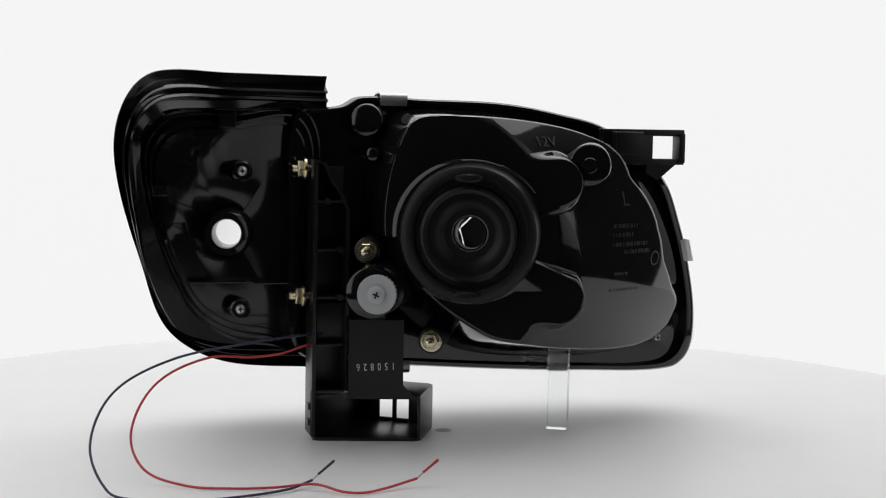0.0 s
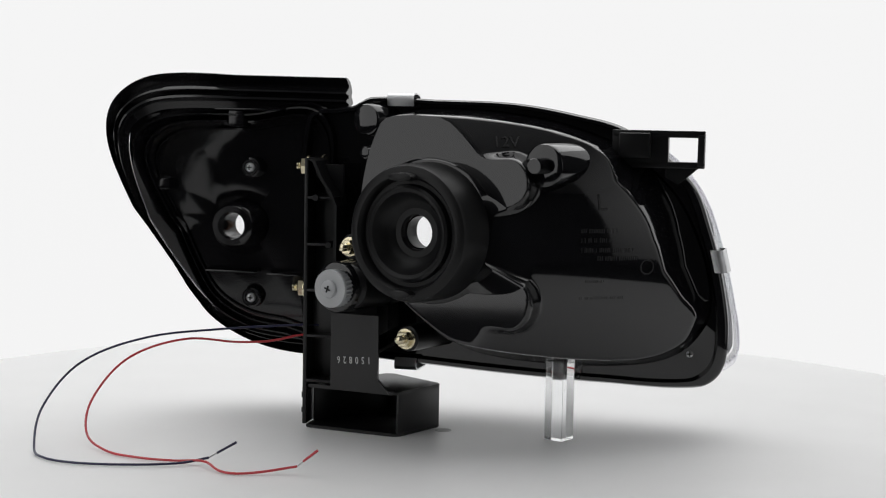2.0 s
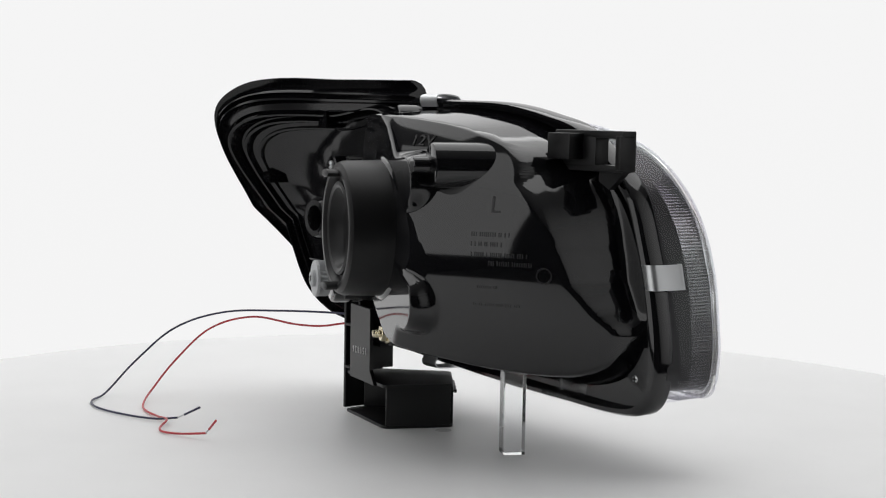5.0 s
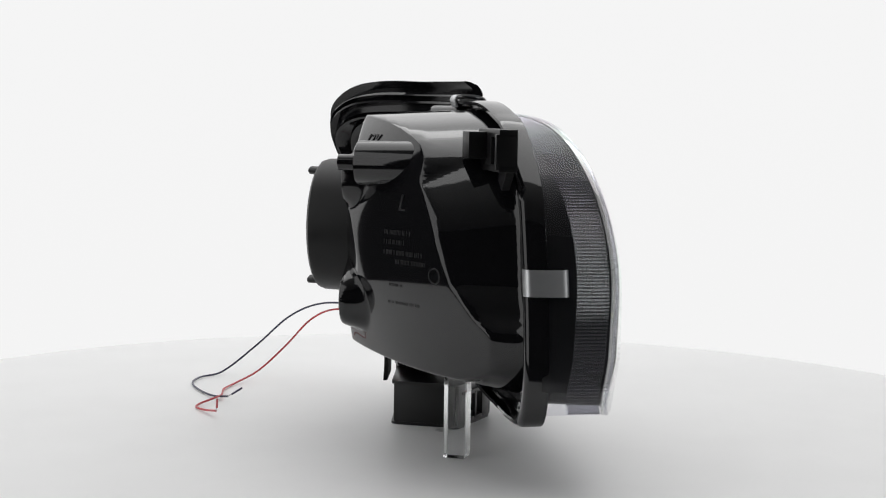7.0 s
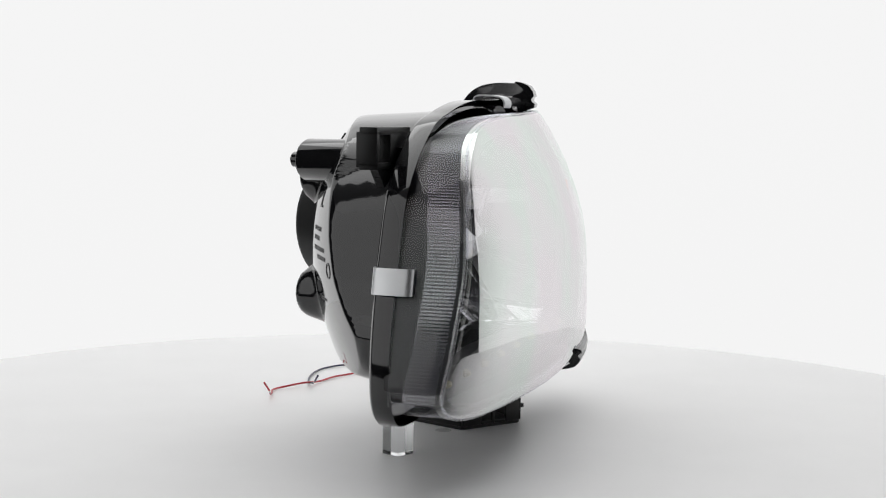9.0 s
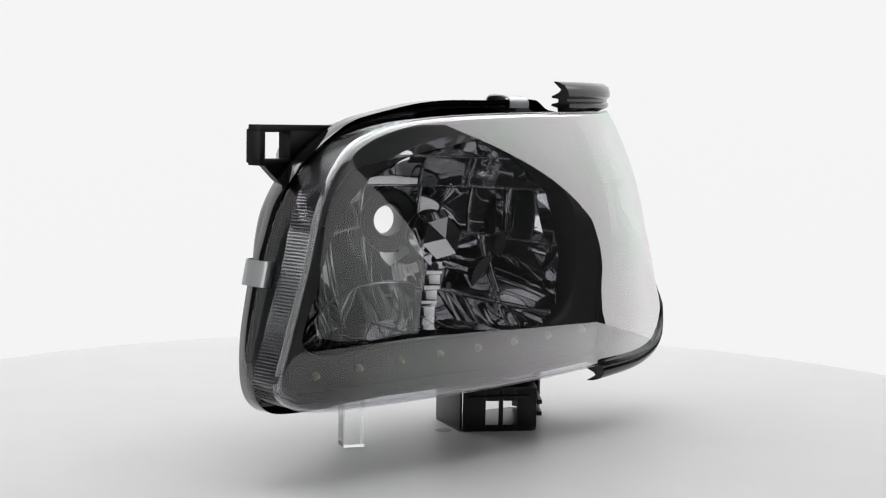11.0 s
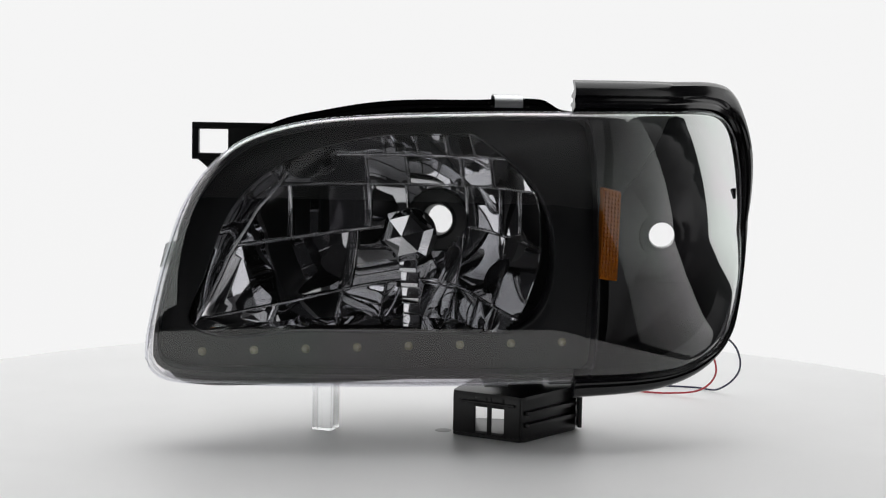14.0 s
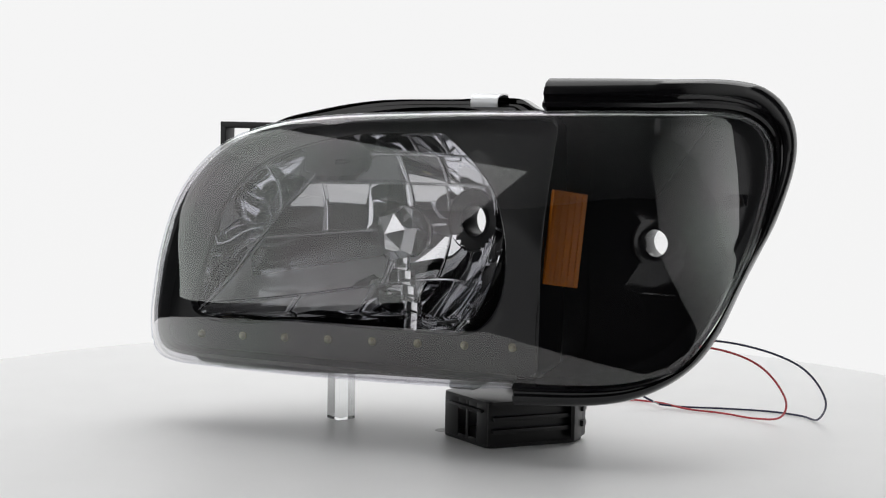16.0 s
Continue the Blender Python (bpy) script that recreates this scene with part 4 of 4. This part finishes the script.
def marks(lamp):
    shell = bpy.data.objects["housing"]
    letters("moulded_letter", "L", 0.0160, on_back(0.1212, 0.1785), FROST, shell, 0.0005)
    letters("moulded_letters", "12V", 0.012, on_back(0.0545, 0.2195), FROST, shell, 0.0007)
    # lines of small moulded writing, too worn to read
    rng = random.Random(8)
    for z, start, stop in ((0.1593, 0.109, 0.134), (0.1528, 0.109, 0.130), (0.1458, 0.109, 0.145), (0.1400, 0.120, 0.146), (0.1240, 0.112, 0.126), (0.1120, 0.108, 0.138)):
        bm = bmesh.new()
        u = start
        while u < stop:
            m = on_back(u, z)
            for v in bmesh.ops.create_cube(bm, size=1.0)["verts"]:
                v.co = m @ Vector((v.co.x * 0.0008, v.co.y * (0.0030 if z > 0.13 else 0.0020), v.co.z * 0.0004))
            u += rng.choice((0.0012, 0.0014, 0.0014, 0.0024))
        part("moulded_line", bm, FROST, shell, smooth=False)
    bm = bmesh.new()
    m = on_back(0.1525, 0.1335)
    lathe(bm, m.translation, m.col[2].to_3d(), [(0.0044, -0.0003), (0.0046, 0.0004), (0.0054, 0.0004), (0.0056, -0.0003)], 32)
    part("moulded_ring", bm, FROST, shell)


def headlight():
    lamp = thing("headlight", "black car headlight with chrome reflector, standing on its bracket foot", "headlight")
    housing(lamp)
    lens(lamp)
    bezel(lamp)
    reflector(lamp)
    leds(lamp)
    corner(lamp)
    boot(lamp)
    knob(lamp)
    nut(lamp, Vector((-0.0689, -0.0333, 0.1393)), CAR, 0.0054)
    nut(lamp, Vector((-0.0227, -0.0437, 0.0742)), CAR, 0.0056)
    nut(lamp, Vector((-0.1140, 0.0, 0.1971)), (1, 0.1, 0), 0.0058, 0.004)
    nut(lamp, Vector((-0.1150, -0.0019, 0.1041)), (1, 0.1, 0), 0.0058, 0.005)
    for z, back in ((0.1393, 0.05), (0.0742, 0.06)):
        bm = bmesh.new()
        c = Vector((-0.0689, -0.0333, z)) if z > 0.1 else Vector((-0.0227, -0.0437, z))
        lathe(bm, c, CAR, [(0.0075, 0.0064), (0.0095, 0.0075), (0.0105, back)], 24, (True, True))
        part("nut_boss", bm, SATIN, lamp)
    for p in ((-0.1541, -0.0042, 0.195), (-0.1541, 0.0005, 0.0944)):
        screw(lamp, p, (0, 1, 0))
    screw(lamp, (0.1813, 0.0235, 0.0642), (0, 1, 0), 0.0040)
    clip(lamp, "lens_clip", [(-0.040, 0.0120, 0.2440), (-0.040, 0.0100, 0.2500), (-0.040, 0.0135, 0.2530), (-0.040, 0.0300, 0.2520), (-0.040, 0.0340, 0.2485), (-0.040, 0.0335, 0.2440)], (1, 0, 0), 0.0205)
    clip(lamp, "lens_clip", [(0.1960, 0.0135, 0.1345), (0.2005, 0.0130, 0.1345), (0.2045, 0.0155, 0.1345), (0.2065, 0.0370, 0.1345), (0.2050, 0.0400, 0.1345), (0.2015, 0.0400, 0.1345)], (-0.24, 0, 1), 0.0170)
    clip(lamp, "lens_clip", [(-0.033, 0.0120, 0.0520), (-0.033, 0.0100, 0.0460), (-0.033, 0.0140, 0.0430), (-0.033, 0.0470, 0.0425), (-0.033, 0.0520, 0.0445), (-0.033, 0.0500, 0.0480)], (1, 0, 0), 0.0170)
    bracket(lamp)
    wires(lamp)
    marks(lamp)
    return lamp


def acrylic_post():
    bm = bmesh.new()
    block(bm, (-0.0077, -0.0077, 0.0002), (0.0077, 0.0077, 0.0590), 0.0004)
    bmesh.ops.rotate(bm, cent=(0, 0, 0), matrix=Matrix.Rotation(radians(-26), 3, "Z"), verts=bm.verts)
    bmesh.ops.translate(bm, vec=(0.0887, -0.0063, 0), verts=bm.verts)
    ob = mesh_object("acrylic_post", bm, ACRYLIC, False)
    return tagged(ob, "clear square acrylic post propping up the headlight", "post")


studio()
TABLE_TOP = turntable()
LAMP = headlight()
POST = acrylic_post()


def motions():
    """The turntable turns steadily and carries all that stands on it."""
    rows = [(k * 0.5, pose(0, 0, 0, 0, 0, START - SPIN * k * 0.5)) for k in range(int(LENGTH * 2) + 1)]
    for carried in (TABLE_TOP, LAMP, POST):
        walk(carried, rows)


motions()
